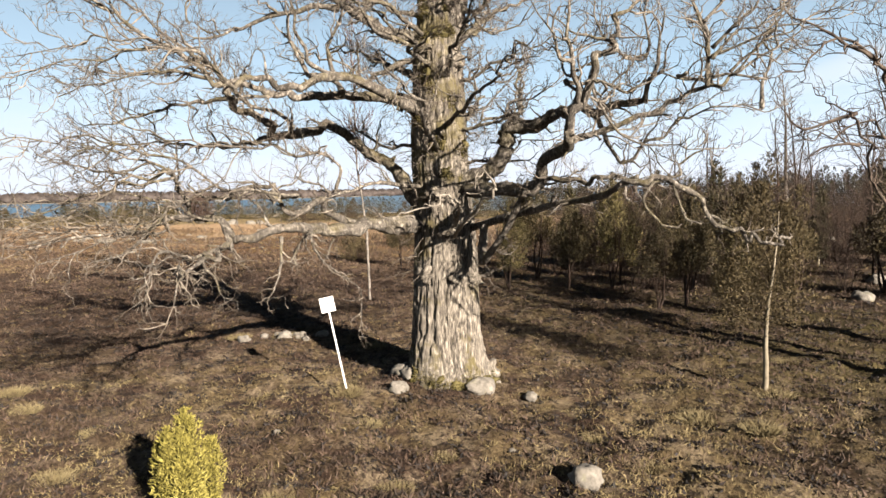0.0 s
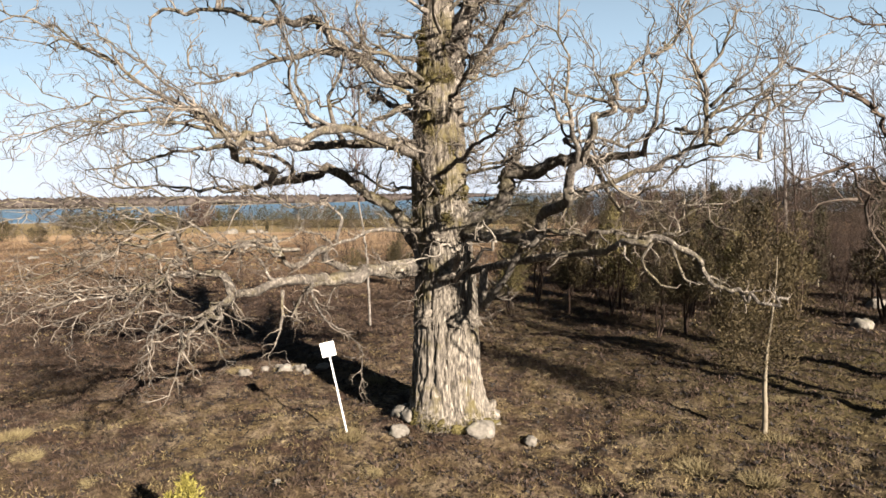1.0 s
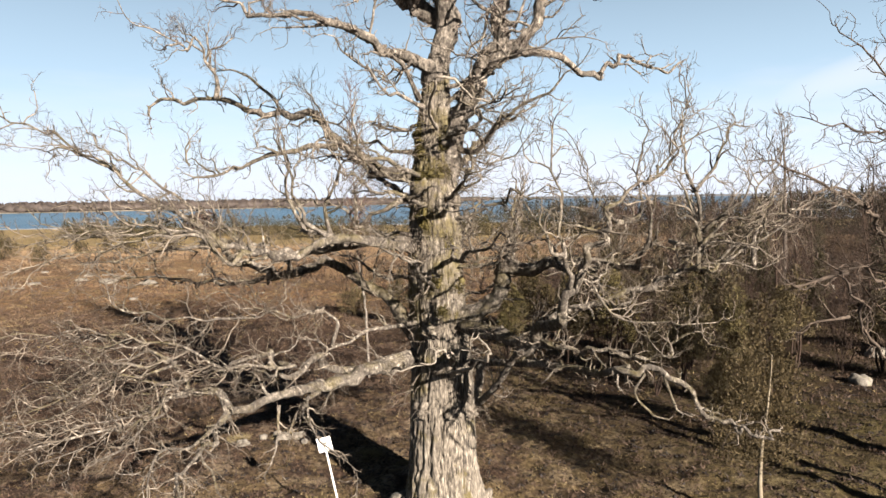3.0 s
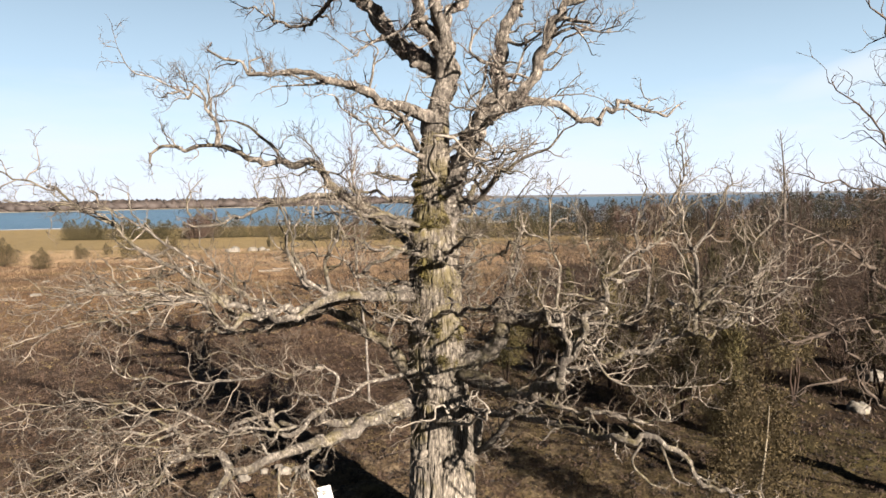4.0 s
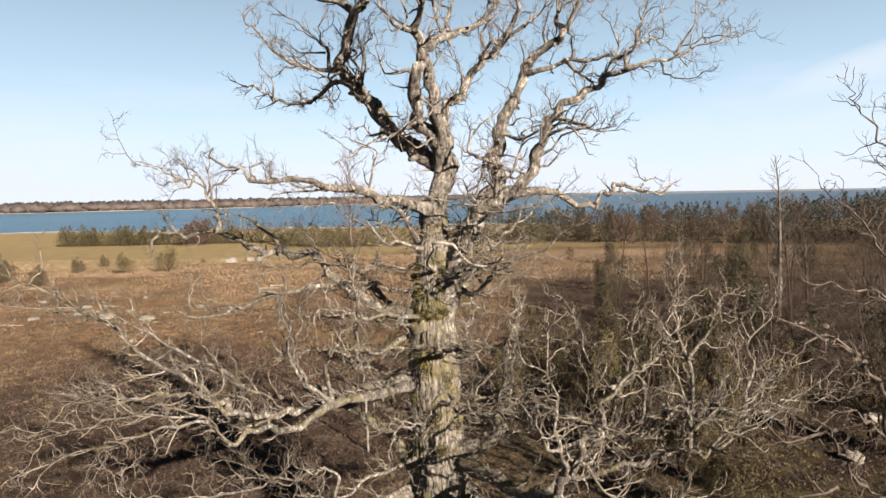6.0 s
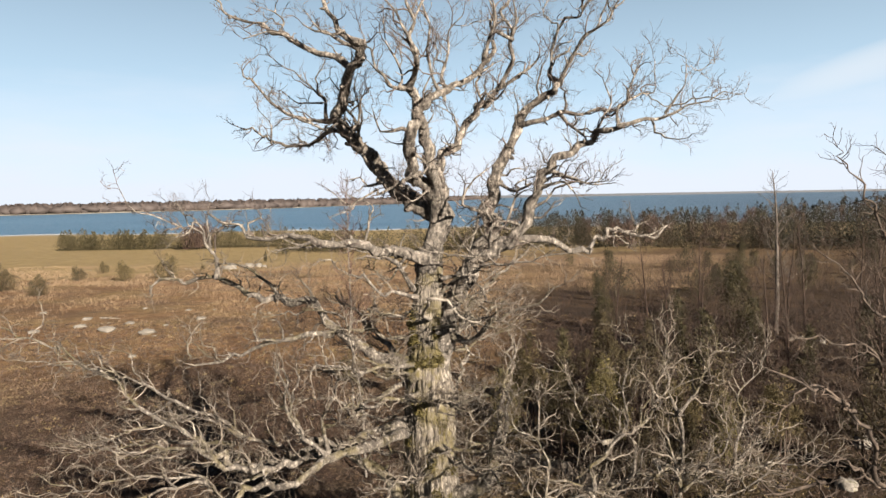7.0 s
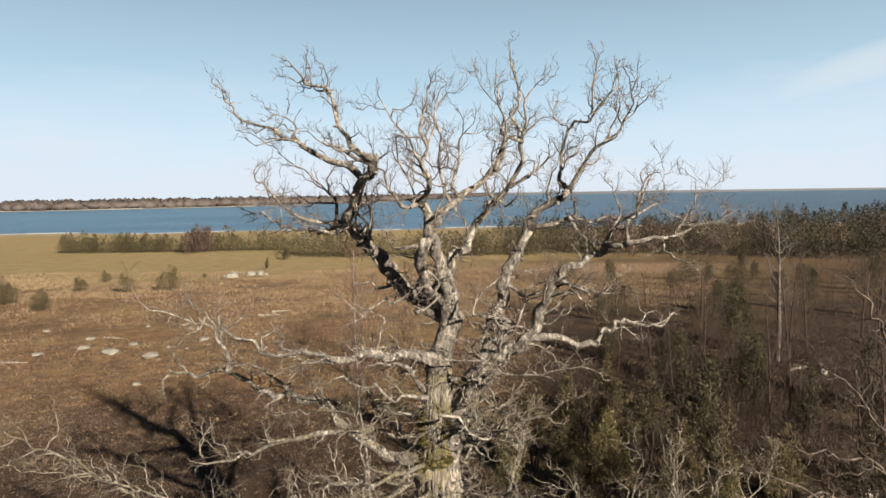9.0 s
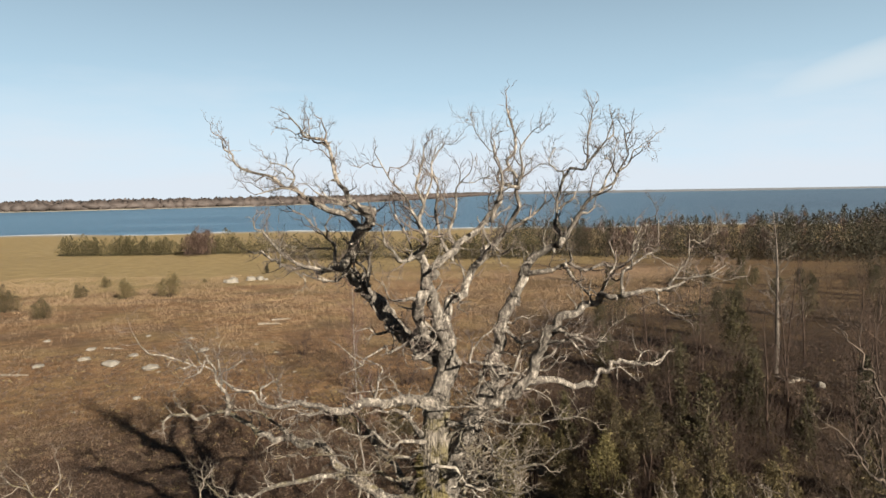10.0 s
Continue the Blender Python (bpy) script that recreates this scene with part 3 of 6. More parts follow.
def limb(tree, way, r0, r1=0.03, up=0.25, spread=0.85, every=0.42, rough=0.05, label="", material=None, levels=2, bare=0.12, gap=0.12):
    """One main limb, its branches, and its fine twigs."""
    way = np.asarray(way, float)
    high = np.clip((way[-1][2] - 9.0) / 3.0, 0, 1)
    total = np.linalg.norm(np.diff(way, axis=0), axis=1).sum()
    n = max(12, int(total / 0.07))
    pts = spline(way, n)
    k = max(4, int(total / 0.24))
    knee = rng.normal(0, rough, (k, 3))
    knee[: k // 5 + 1] *= 0.3
    at = np.linspace(0, k - 1, n)
    pts = pts + np.stack([np.interp(at, np.arange(k), knee[:, c]) for c in range(3)], -1)
    f = np.linspace(0, 1, n)
    swell = np.interp(f, np.linspace(0, 1, 3 * k), rng.uniform(0.84, 1.18, 3 * k))
    rad = lerp(0.76 * r0, 0.6 * r1, f ** 0.8) * swell
    rad[: n // 8] *= 1 + 0.25 * (1 - np.arange(n // 8) / max(1, n // 8))
    twig_bark = CROWN_TWIG if high > 0.4 else OAK_TWIG
    wood, fine = Soup(), Soup()
    wood.tube(pts, rad, 14 if r0 > 0.1 else 9, 0.22, closed=True)
    for p, t, at in shoots(pts, 0.42, 0.08):
        # knots, broken stubs and short crooked spurs
        here = float(np.interp(at, f, rad))
        if rng.random() < 0.55:
            d = unit(np.cross(t, rng.normal(0, 1, 3)))
            wood.tube([p, p + d * here * 1.2, p + d * (here * 1.4 + rng.uniform(0.02, 0.08))], (here * 0.75, here * 0.5, here * 0.22), 6, 0.2)
        if rng.random() < 0.42:
            d = unit(np.cross(t, rng.normal(0, 1, 3))) + 0.4 * t
            wood.tube(wander(p, d, rng.uniform(0.2, 0.6), 7, 0.5, 0.04), np.linspace(min(0.026, here * 0.5), 0.006, 7), 5, 0.2)
    bark = material or (OAK_UPPER if high > 0.3 else OAK_LIMB)
    ob = part("limb", wood, bark, tree, label)
    for p, t, at in shoots(pts, every * 0.6 if levels > 1 else every, bare):
        here = float(np.interp(at, f, rad))
        out = unit(np.cross(t, rng.normal(0, 1, 3)))
        d = t * rng.uniform(0.5, 1.2) + out * rng.uniform(0.6, 1.0) + np.array((0, 0, up))
        bold = rng.random() < 0.24 and at < 0.92
        L = (1.5 if bold else 0.85) * spread * rng.uniform(0.4, 1.25) * (1 - 0.3 * at)
        m = max(5, int(L / 0.12))
        q = wander(p, d, L, m, 0.42, up * 0.06, hold=0.6)
        b0 = min((0.021 if bold else 0.011) + 0.012 * L, here * 0.8)
        b = Soup()
        b.tube(q, np.linspace(b0, 0.006, m), 6 if bold else 5, 0.15)
        if levels > 1:
            bough(b, fine, q, gap - 0.025 * high, 0.15 + L * 0.4, up, 0.006 - 0.0008 * high, 0.36)
        part("branch", b, bark if bold else (material or twig_bark), ob)
    if fine.n:
        tagged(part("twig_spray", fine, material or (twig_bark if high > 0.4 else TWIG_TIP), ob, "fine leafless twigs"), kind="stuff")
    return ob


def twigs(wood, fine, pts, every, length, up, rad):
    """Two orders of twigs along a bough of a lesser tree."""
    bough(wood, fine, pts, every, length, up, rad, 0.25)


def trunk_radius(z):
    return np.interp(z, [-0.3, 0.05, 0.35, 0.8, 1.4, 2.2, 3.2, 4.2, 5.6, 7.0, 7.5, 7.85, 8.9, 9.6, 10.4], [1.45, 1.16, 0.95, 0.81, 0.73, 0.69, 0.64, 0.58, 0.54, 0.51, 0.47, 0.37, 0.31, 0.25, 0.1])


def trunk_axis(z):
    return np.interp(z, [0, 1, 3, 5.5, 8, 9.2, 9.8, 10.5], [0.12, 0.08, 0.02, -0.05, -0.1, -0.03, 0.04, 0.2]), np.interp(z, [0, 10], [14.4, 14.45])


def make_trunk(tree):
    rings, sides = 330, 160
    zs = np.linspace(-0.3, 10.4, rings)
    a = np.arange(sides) * 2 * np.pi / sides
    v = np.zeros((rings, sides, 3))
    cx, cy = trunk_axis(zs)
    base = trunk_radius(zs)
    for i, z in enumerate(zs):
        r0 = base[i]
        flare = math.exp(-max(z, 0) / 0.55)
        for j in range(sides):
            c, s = math.cos(a[j]), math.sin(a[j])
            bulge = noise.noise((c * 1.3, s * 1.3, z * 0.45)) * 0.10 + noise.noise((c * 2.6 + 7, s * 2.6, z * 1.1)) * 0.05
            roots = flare * 0.22 * noise.noise((c * 2.2, s * 2.2, 3.0))
            warp = 0.3 * noise.noise((c * 4, s * 4, z * 2.6))
            f = noise.noise((c * 7.5 + warp, s * 7.5 + warp, z * 0.8 + warp))
            g = noise.noise((c * 16 + warp, s * 16 + 4, z * 1.9))
            h = noise.noise((c * 30, s * 30, z * 9))
            crack = max(0.0, 1 - abs(f) * 6.5) * 0.075 + max(0.0, 1 - abs(g) * 4.5) * 0.035
            r = r0 * (1 + bulge) + roots + (0.035 - crack + 0.012 * h) * min(1.0, r0 * 1.8)
            v[i, j] = cx[i] + r * c, cy[i] + r * s, z
    t = Soup()
    t.add(v.reshape(-1, 3), tube_quads(rings, sides))
    ob = part("trunk", t, OAK_BARK, tree, "thick trunk with deeply furrowed grey bark")
    for ang, z, size in ((-1.9, 4.3, 0.34), (-1.2, 2.55, 0.25), (-0.35, 2.45, 0.22), (-2.2, 2.6, 0.3), (-0.1, 0.45, 0.3), (-1.5, 3.5, 0.26), (-0.8, 7.0, 0.3), (-2.1, 7.3, 0.28)):
        x, y = trunk_axis(z)
        r = float(trunk_radius(z)) * 0.9
        b = Soup()
        lump(b, (float(x) + r * math.cos(ang), float(y) + r * math.sin(ang), z), (size * 0.75, size * 0.75, size * 0.6), 18, 12, 0.5)
        part("burr", b, OAK_BARK, ob, "knobbly mossy swelling on the bark")
    # moss cushions on ledges and swellings
    for ang, z, wide, high in ((-1.5, 7.55, 0.3, 0.14), (-2.0, 7.5, 0.24, 0.12), (-1.0, 7.6, 0.2, 0.12), (-2.5, 8.35, 0.2, 0.26), (-0.7, 8.2, 0.2, 0.3), (-2.2, 8.0, 0.22, 0.2), (-1.9, 6.6, 0.24, 0.3), (-1.1, 6.2, 0.2, 0.32), (-1.6, 5.3, 0.22, 0.24), (-2.4, 5.8, 0.22, 0.3), (-0.6, 5.2, 0.18, 0.25), (-1.4, 4.7, 0.2, 0.2), (-1.9, 0.35, 0.3, 0.22), (-1.45, 0.3, 0.34, 0.2), (-1.05, 0.35, 0.28, 0.22), (-2.4, 0.45, 0.3, 0.3), (-0.6, 0.3, 0.3, 0.2), (-2.7, 0.9, 0.2, 0.4)):
        x, y = (float(c) for c in trunk_axis(z))
        r = float(trunk_radius(z)) * 0.9
        b = Soup()
        lump(b, (x + r * math.cos(ang), y + r * math.sin(ang), z), (wide * 0.7, wide * 0.4, high * 0.7), 20, 14, 0.55)
        n = 420
        a, h = rng.normal(ang, 0.42 * wide / r, n), rng.normal(z, high * 0.5, n)
        far = r * 1.05 + 0.05 * rng.random(n) + 0.3 * wide * np.exp(-((h - z) / high) ** 2 * 2) * np.exp(-((a - ang) * r / wide) ** 2 * 2)
        feet = np.stack([x + far * np.cos(a), y + far * np.sin(a), h], -1)
        blades(b, feet, np.stack([np.cos(a), np.sin(a), np.full(n, 0.3)], -1) + rng.normal(0, 0.5, (n, 3)), rng.uniform(0.03, 0.08, n), rng.uniform(0.006, 0.013, n))
        tagged(part("moss_cushion", b, MOSS, ob, "olive moss cushion"), kind="stuff")
    # thin sprouts all up the stem
    hair = Soup()
    for k in range(330):
        z = rng.uniform(2.4, 9.4)
        a = rng.uniform(-3.5, 0.4)
        x, y = (float(c) for c in trunk_axis(z))
        r = float(trunk_radius(z)) * 0.97
        q = wander((x + r * math.cos(a), y + r * math.sin(a), z), (math.cos(a), math.sin(a), rng.uniform(-0.9, 0.6)), rng.uniform(0.25, 0.85), 6, 0.3, -0.08)
        hair.tube(q, np.linspace(0.008, 0.003, 6), 3)
        hair.tube(wander(q[3], rng.normal(0, 1, 3), rng.uniform(0.12, 0.35), 4, 0.3, 0.0), np.linspace(0.0045, 0.002, 4), 3)
    tagged(part("sprout_tuft", hair, OAK_TWIG, ob, "thin bare sprouts on the bark"), kind="stuff")
    return ob


def lump(soup, centre, size, sides=10, rings=7, rough=0.2, cut=-1.0):
    """An uneven rounded body."""
    seed = rng.uniform(0, 50)
    h = np.linspace(0.02, np.pi - 0.02, rings)
    v = []
    for t in h:
        for k in range(sides):
            a = 2 * np.pi * k / sides
            d = np.array((math.sin(t) * math.cos(a), math.sin(t) * math.sin(a), -math.cos(t)))
            f = 1 + rough * noise.noise(Vector(d * 1.6) + Vector((seed, 0, 0))) * 1.6 + rough * 0.4 * noise.noise(Vector(d * 4.5) + Vector((0, seed, 0)))
            p = d * f
            p[2] = max(p[2], cut)
            v.append((centre[0] + p[0] * size[0], centre[1] + p[1] * size[1], centre[2] + p[2] * size[2]))
    soup.add(v, tube_quads(rings, sides))
    n = soup.n
    last = len(v)
    soup.q.append(np.array([[n - last + 0, n - last + k, n - last + k + 1, n - last + min(k + 2, sides - 1)] for k in range(1, sides - 2, 2)], np.int64))
    soup.q.append(np.array([[n - sides, n - sides + k, n - sides + k + 1, n - sides + min(k + 2, sides - 1)] for k in range(1, sides - 2, 2)], np.int64))


def make_oak():
    oak = tagged(new("oak_tree"), "huge old leafless oak with gnarled mossy limbs", "tree")
    make_trunk(oak)
    L = lambda *way, **k: limb(oak, way, **k)
    # upper stems above the fork
    L((-0.03, 14.45, 9.4), (0.05, 14.44, 9.95), (0.24, 14.35, 10.56), (-0.28, 14.40, 10.99), (-0.68, 14.45, 11.30), (-1.06, 14.47, 11.74), (-1.36, 14.50, 12.17), (-1.68, 14.50, 12.42), (-1.94, 14.45, 12.75), (-1.77, 14.20, 13.13), (-1.47, 13.55, 13.66), (-1.22, 13.20, 13.87), (-1.14, 13.05, 14.01), r0=0.315, r1=0.121, label="heavy twisting upper stem", spread=0.7, every=0.5)
    L((-1.14, 13.05, 14.01), (-1.40, 13.00, 14.14), (-1.65, 12.90, 14.37), (-1.80, 12.87, 14.63), (-1.89, 13.20, 15.12), (-2.09, 13.40, 15.41), (-2.54, 13.50, 15.64), (-2.82, 13.50, 15.97), r0=0.099, r1=0.023)
    L((-2.09, 13.40, 15.41), (-2.39, 13.50, 15.52), (-2.80, 13.60, 15.61), r0=0.034, r1=0.017)
    L((-1.20, 13.10, 13.97), (-1.60, 13.00, 14.12), (-1.90, 13.10, 14.33), (-2.25, 13.20, 14.51), r0=0.061, r1=0.022)
    L((-1.47, 13.55, 13.66), (-1.75, 13.80, 13.96), (-2.21, 13.90, 14.07), (-2.70, 14.02, 14.39), (-3.02, 14.10, 14.54), (-3.41, 14.30, 14.81), (-4.11, 14.40, 14.99), (-4.36, 14.50, 15.28), (-4.56, 14.60, 15.57), r0=0.097, r1=0.025)
    L((-2.70, 14.02, 14.39), (-3.05, 14.01, 14.50), (-3.64, 14.00, 14.47), r0=0.041, r1=0.018)
    L((-3.02, 14.10, 14.54), (-2.90, 14.13, 14.83), (-3.19, 14.17, 14.99), (-3.44, 14.20, 15.08), r0=0.036, r1=0.012)
    L((-1.94, 14.45, 12.75), (-2.20, 14.50, 12.77), (-2.73, 14.40, 12.82), (-3.12, 14.30, 13.10), (-3.50, 14.20, 13.45), (-3.71, 14.20, 13.61), (-3.84, 14.10, 13.89), r0=0.079, r1=0.018)
    L((-2.14, 14.50, 12.79), (-2.28, 14.80, 13.20), (-2.56, 14.90, 13.56), (-2.95, 15.00, 13.88), (-3.50, 15.00, 14.30), r0=0.055, r1=0.013)
    L((-2.28, 14.80, 13.20), (-2.74, 14.80, 13.16), (-3.23, 14.80, 13.43), r0=0.031, r1=0.013)
    L((-1.54, 14.50, 12.35), (-2.15, 15.30, 12.63), (-2.85, 16.50, 12.49), (-3.37, 17.30, 12.48), (-4.06, 17.20, 12.52), (-4.43, 17.20, 12.81), (-4.84, 17.20, 12.96), r0=0.086, r1=0.029)
    L((-4.06, 17.20, 12.52), (-3.99, 17.20, 12.92), (-4.34, 17.20, 13.29), r0=0.036, r1=0.015)
    L((-1.35, 14.40, 12.11), (-1.44, 14.20, 12.41), (-1.34, 14.00, 12.87), (-1.26, 13.90, 13.27), (-1.11, 13.90, 13.35), r0=0.055, r1=0.018)
    L((-0.03, 14.45, 9.4), (0.05, 14.44, 9.95), (0.27, 14.20, 10.60), (0.10, 13.90, 11.21), (-0.23, 13.50, 11.49), (-0.21, 13.00, 11.94), (-0.18, 12.70, 12.32), (-0.10, 12.75, 12.69), (-0.18, 13.00, 13.02), (-0.29, 13.00, 13.19), r0=0.252, r1=0.132, label="stout middle stem", spread=0.6, every=0.5)
    L((-0.29, 13.00, 13.19), (-0.57, 12.40, 13.13), (-0.72, 12.40, 13.41), (-0.90, 12.40, 13.66), (-1.04, 12.40, 13.87), r0=0.060, r1=0.021)
    L((-0.28, 12.90, 13.18), (-0.14, 12.70, 13.32), (-0.08, 12.05, 13.66), (-0.15, 12.00, 14.00), (-0.18, 12.00, 14.44), (-0.14, 12.00, 14.83), (-0.07, 12.00, 15.31), r0=0.093, r1=0.020)
    L((-0.08, 12.05, 13.66), (-0.31, 11.90, 13.99), (-0.41, 11.90, 14.10), (-0.65, 11.90, 14.52), (-0.93, 11.90, 14.99), r0=0.051, r1=0.015)
    L((-0.15, 12.00, 14.00), (-0.02, 12.10, 14.36), (0.09, 12.20, 14.77), (0.09, 12.30, 15.19), r0=0.035, r1=0.016)
    L((-0.42, 12.50, 13.10), (-0.37, 12.55, 13.36), (-0.62, 12.60, 13.89), (-0.74, 12.60, 14.36), r0=0.037, r1=0.016)
    L((0.0, 14.45, 9.7), (0.22, 14.00, 11.08), (0.08, 13.40, 11.64), (0.01, 13.00, 12.21), (-0.04, 12.80, 12.64), (0.05, 12.80, 12.85), (0.31, 13.40, 13.13), (0.60, 14.00, 13.34), (0.98, 14.40, 13.51), (1.29, 14.60, 13.89), (1.49, 14.70, 14.38), r0=0.189, r1=0.062, spread=0.8)
    L((0.43, 14.10, 13.32), (0.37, 14.00, 13.57), (0.50, 14.00, 14.00), (0.45, 14.00, 14.46), (0.80, 14.00, 14.80), r0=0.060, r1=0.018)
    L((0.31, 13.50, 13.14), (0.09, 13.60, 13.68), (0.16, 13.60, 14.29), (0.02, 13.60, 14.74), (0.17, 13.60, 15.23), r0=0.051, r1=0.017)
    L((0.04, 14.45, 10.0), (0.25, 14.3, 10.6), (0.34, 14.20, 11.18), (0.22, 14.40, 11.60), (0.41, 14.50, 11.96), (0.69, 14.70, 12.38), (0.99, 14.90, 12.92), (1.29, 15.20, 13.14), (1.48, 15.20, 13.33), (1.64, 15.10, 13.50), (1.88, 15.00, 14.05), (1.90, 14.80, 14.45), (1.74, 14.70, 15.03), (1.81, 14.80, 15.53), (1.64, 14.90, 16.16), r0=0.180, r1=0.032, spread=0.8)
    L((1.87, 14.80, 14.45), (1.99, 14.80, 14.81), (1.93, 14.80, 15.29), (2.18, 14.80, 15.71), r0=0.050, r1=0.019)
    L((1.90, 14.80, 14.45), (1.53, 14.40, 14.63), (1.40, 14.20, 15.06), (1.21, 14.00, 15.47), r0=0.056, r1=0.018)
    L((1.64, 15.10, 13.50), (2.07, 15.00, 13.67), (2.38, 15.00, 13.98), (2.51, 15.00, 14.22), r0=0.064, r1=0.025)
    L((1.29, 15.20, 13.14), (1.14, 15.30, 13.53), (1.22, 15.40, 14.05), (1.48, 15.40, 14.55), r0=0.051, r1=0.020)
    L((0.07, 14.40, 7.23), (0.26, 14.38, 7.96), (0.47, 14.30, 8.63), (0.76, 14.25, 9.28), (1.05, 14.20, 9.80), (1.30, 14.30, 10.39), (1.35, 14.40, 10.93), (1.45, 14.50, 11.41), (1.69, 14.50, 11.93), (1.94, 14.55, 12.46), (2.13, 14.55, 12.86), (2.63, 14.20, 13.23), (2.78, 14.08, 13.36), r0=0.317, r1=0.101, label="heavy leaning stem on the east side", spread=0.8, every=0.5)
    L((0.73, 14.30, 9.22), (1.03, 14.20, 9.74), (1.45, 14.00, 9.98), (1.90, 13.90, 10.34), (2.24, 13.80, 11.05), (2.48, 13.60, 11.62), (2.94, 13.40, 11.97), (3.30, 13.25, 12.22), (3.63, 12.80, 12.35), r0=0.242, r1=0.070, spread=0.8, every=0.5)
    L((3.68, 12.80, 12.36), (4.13, 12.70, 12.46), (4.52, 12.60, 12.53), (5.04, 12.60, 12.68), (5.56, 12.60, 12.93), r0=0.059, r1=0.016)
    L((4.52, 12.60, 12.53), (4.76, 12.60, 12.87), (4.85, 12.60, 13.18), (4.88, 12.60, 13.54), r0=0.032, r1=0.011)
    L((3.68, 12.80, 12.36), (3.71, 13.00, 12.71), (4.11, 13.40, 12.98), (4.65, 13.80, 13.17), (4.70, 13.80, 13.79), r0=0.043, r1=0.012)
    L((2.00, 14.50, 12.58), (2.46, 14.30, 12.65), (2.80, 14.20, 12.82), (3.18, 14.00, 12.78), (3.51, 13.90, 12.85), (3.91, 13.90, 12.79), (4.20, 13.90, 13.10), (4.37, 13.90, 13.53), r0=0.074, r1=0.029)
    L((2.80, 14.20, 12.82), (2.89, 14.00, 12.57), (3.10, 13.60, 12.27), r0=0.060, r1=0.034)
    L((3.30, 13.25, 12.21), (3.50, 13.40, 12.55), (3.66, 13.60, 12.83), (3.63, 13.70, 13.35), r0=0.039, r1=0.023)
    L((2.78, 14.08, 13.36), (2.64, 14.30, 13.56), (2.61, 14.48, 13.76), (2.77, 14.70, 14.12), (2.89, 14.85, 14.68), (3.08, 14.70, 14.83), (3.35, 14.40, 14.98), (3.31, 14.40, 15.53), (3.37, 14.40, 15.99), r0=0.077, r1=0.018)
    L((3.35, 14.40, 14.98), (3.61, 14.40, 15.23), (3.85, 14.40, 15.52), (3.73, 14.40, 15.99), r0=0.037, r1=0.012)
    L((2.78, 14.08, 13.40), (2.96, 13.80, 13.77), (3.23, 13.55, 14.18), (3.54, 13.57, 14.40), (3.80, 13.60, 14.78), (3.99, 13.60, 15.11), (3.87, 13.60, 15.55), r0=0.065, r1=0.017)
    L((3.80, 13.60, 14.78), (4.10, 13.60, 14.94), (4.26, 13.60, 15.32), r0=0.029, r1=0.011)
    L((2.77, 14.70, 14.12), (3.01, 14.65, 14.29), (3.24, 14.60, 14.51), r0=0.031, r1=0.012)
    L((1.31, 14.10, 9.94), (2.05, 14.60, 10.13), (2.72, 15.00, 10.06), (3.30, 15.40, 9.82), (3.70, 15.60, 9.73), (3.83, 15.60, 9.95), (4.17, 15.80, 10.13), (4.23, 15.80, 10.28), (4.62, 16.00, 10.25), (5.01, 16.20, 10.10), (5.51, 16.50, 10.01), (5.95, 16.80, 10.26), r0=0.119, r1=0.036, label="crooked east limb", spread=0.4, every=0.6)
    L((4.94, 16.20, 10.14), (5.09, 16.25, 10.37), (5.37, 16.30, 10.43), r0=0.034, r1=0.021, spread=0.4)
    L((4.17, 15.80, 10.09), (4.46, 15.90, 10.05), (4.75, 16.00, 9.93), r0=0.033, r1=0.020, spread=0.4)
    L((1.33, 14.35, 10.63), (1.40, 14.00, 10.68), (0.86, 13.60, 10.83), (0.71, 13.40, 11.08), (0.91, 13.40, 11.35), (1.14, 13.40, 11.61), r0=0.065, r1=0.023, spread=0.7)
    L((2.29, 13.80, 11.28), (2.61, 13.70, 11.45), (2.93, 13.60, 11.45), (3.37, 13.60, 11.33), (3.71, 13.60, 11.35), r0=0.047, r1=0.017, spread=0.6)
    L((1.18, 14.13, 9.83), (1.16, 14.00, 9.79), (0.80, 13.60, 10.11), (0.57, 13.50, 10.33), r0=0.041, r1=0.017, spread=0.5)
    # west side
    L((-0.07, 14.30, 9.77), (-0.64, 14.00, 9.94), (-1.02, 13.70, 10.00), (-1.31, 13.30, 10.13), (-1.66, 12.70, 10.24), (-2.07, 12.40, 10.30), (-2.53, 12.40, 10.38), (-3.05, 12.40, 10.38), (-3.48, 12.50, 10.59), (-4.02, 12.60, 10.83), r0=0.169, r1=0.027, label="long crooked west limb", spread=0.8)
    L((-1.85, 12.60, 10.24), (-2.46, 12.50, 10.21), (-2.95, 12.40, 10.14), r0=0.037, r1=0.016, spread=0.5)
    L((-1.26, 13.30, 10.09), (-1.12, 13.10, 10.59), (-1.04, 13.05, 10.90), (-1.46, 13.00, 11.16), r0=0.039, r1=0.016, spread=0.6)
    L((-0.35, 14.20, 9.12), (-0.60, 13.80, 9.58), (-0.90, 13.60, 9.81), (-1.19, 13.40, 9.91), r0=0.084, r1=0.034, spread=0.5)
    L((-0.39, 14.30, 7.50), (-1.05, 14.25, 7.59), (-1.51, 14.25, 7.89), (-1.99, 14.30, 8.18), (-2.35, 14.35, 8.48), (-2.59, 14.40, 8.79), (-3.35, 14.60, 8.90), (-3.87, 14.70, 8.98), (-4.41, 14.90, 9.15), (-4.91, 15.10, 9.32), (-5.48, 15.10, 9.27), (-5.98, 15.10, 9.34), (-6.43, 15.10, 9.16), r0=0.169, r1=0.045, label="long mossy west limb", spread=0.9, every=0.4)
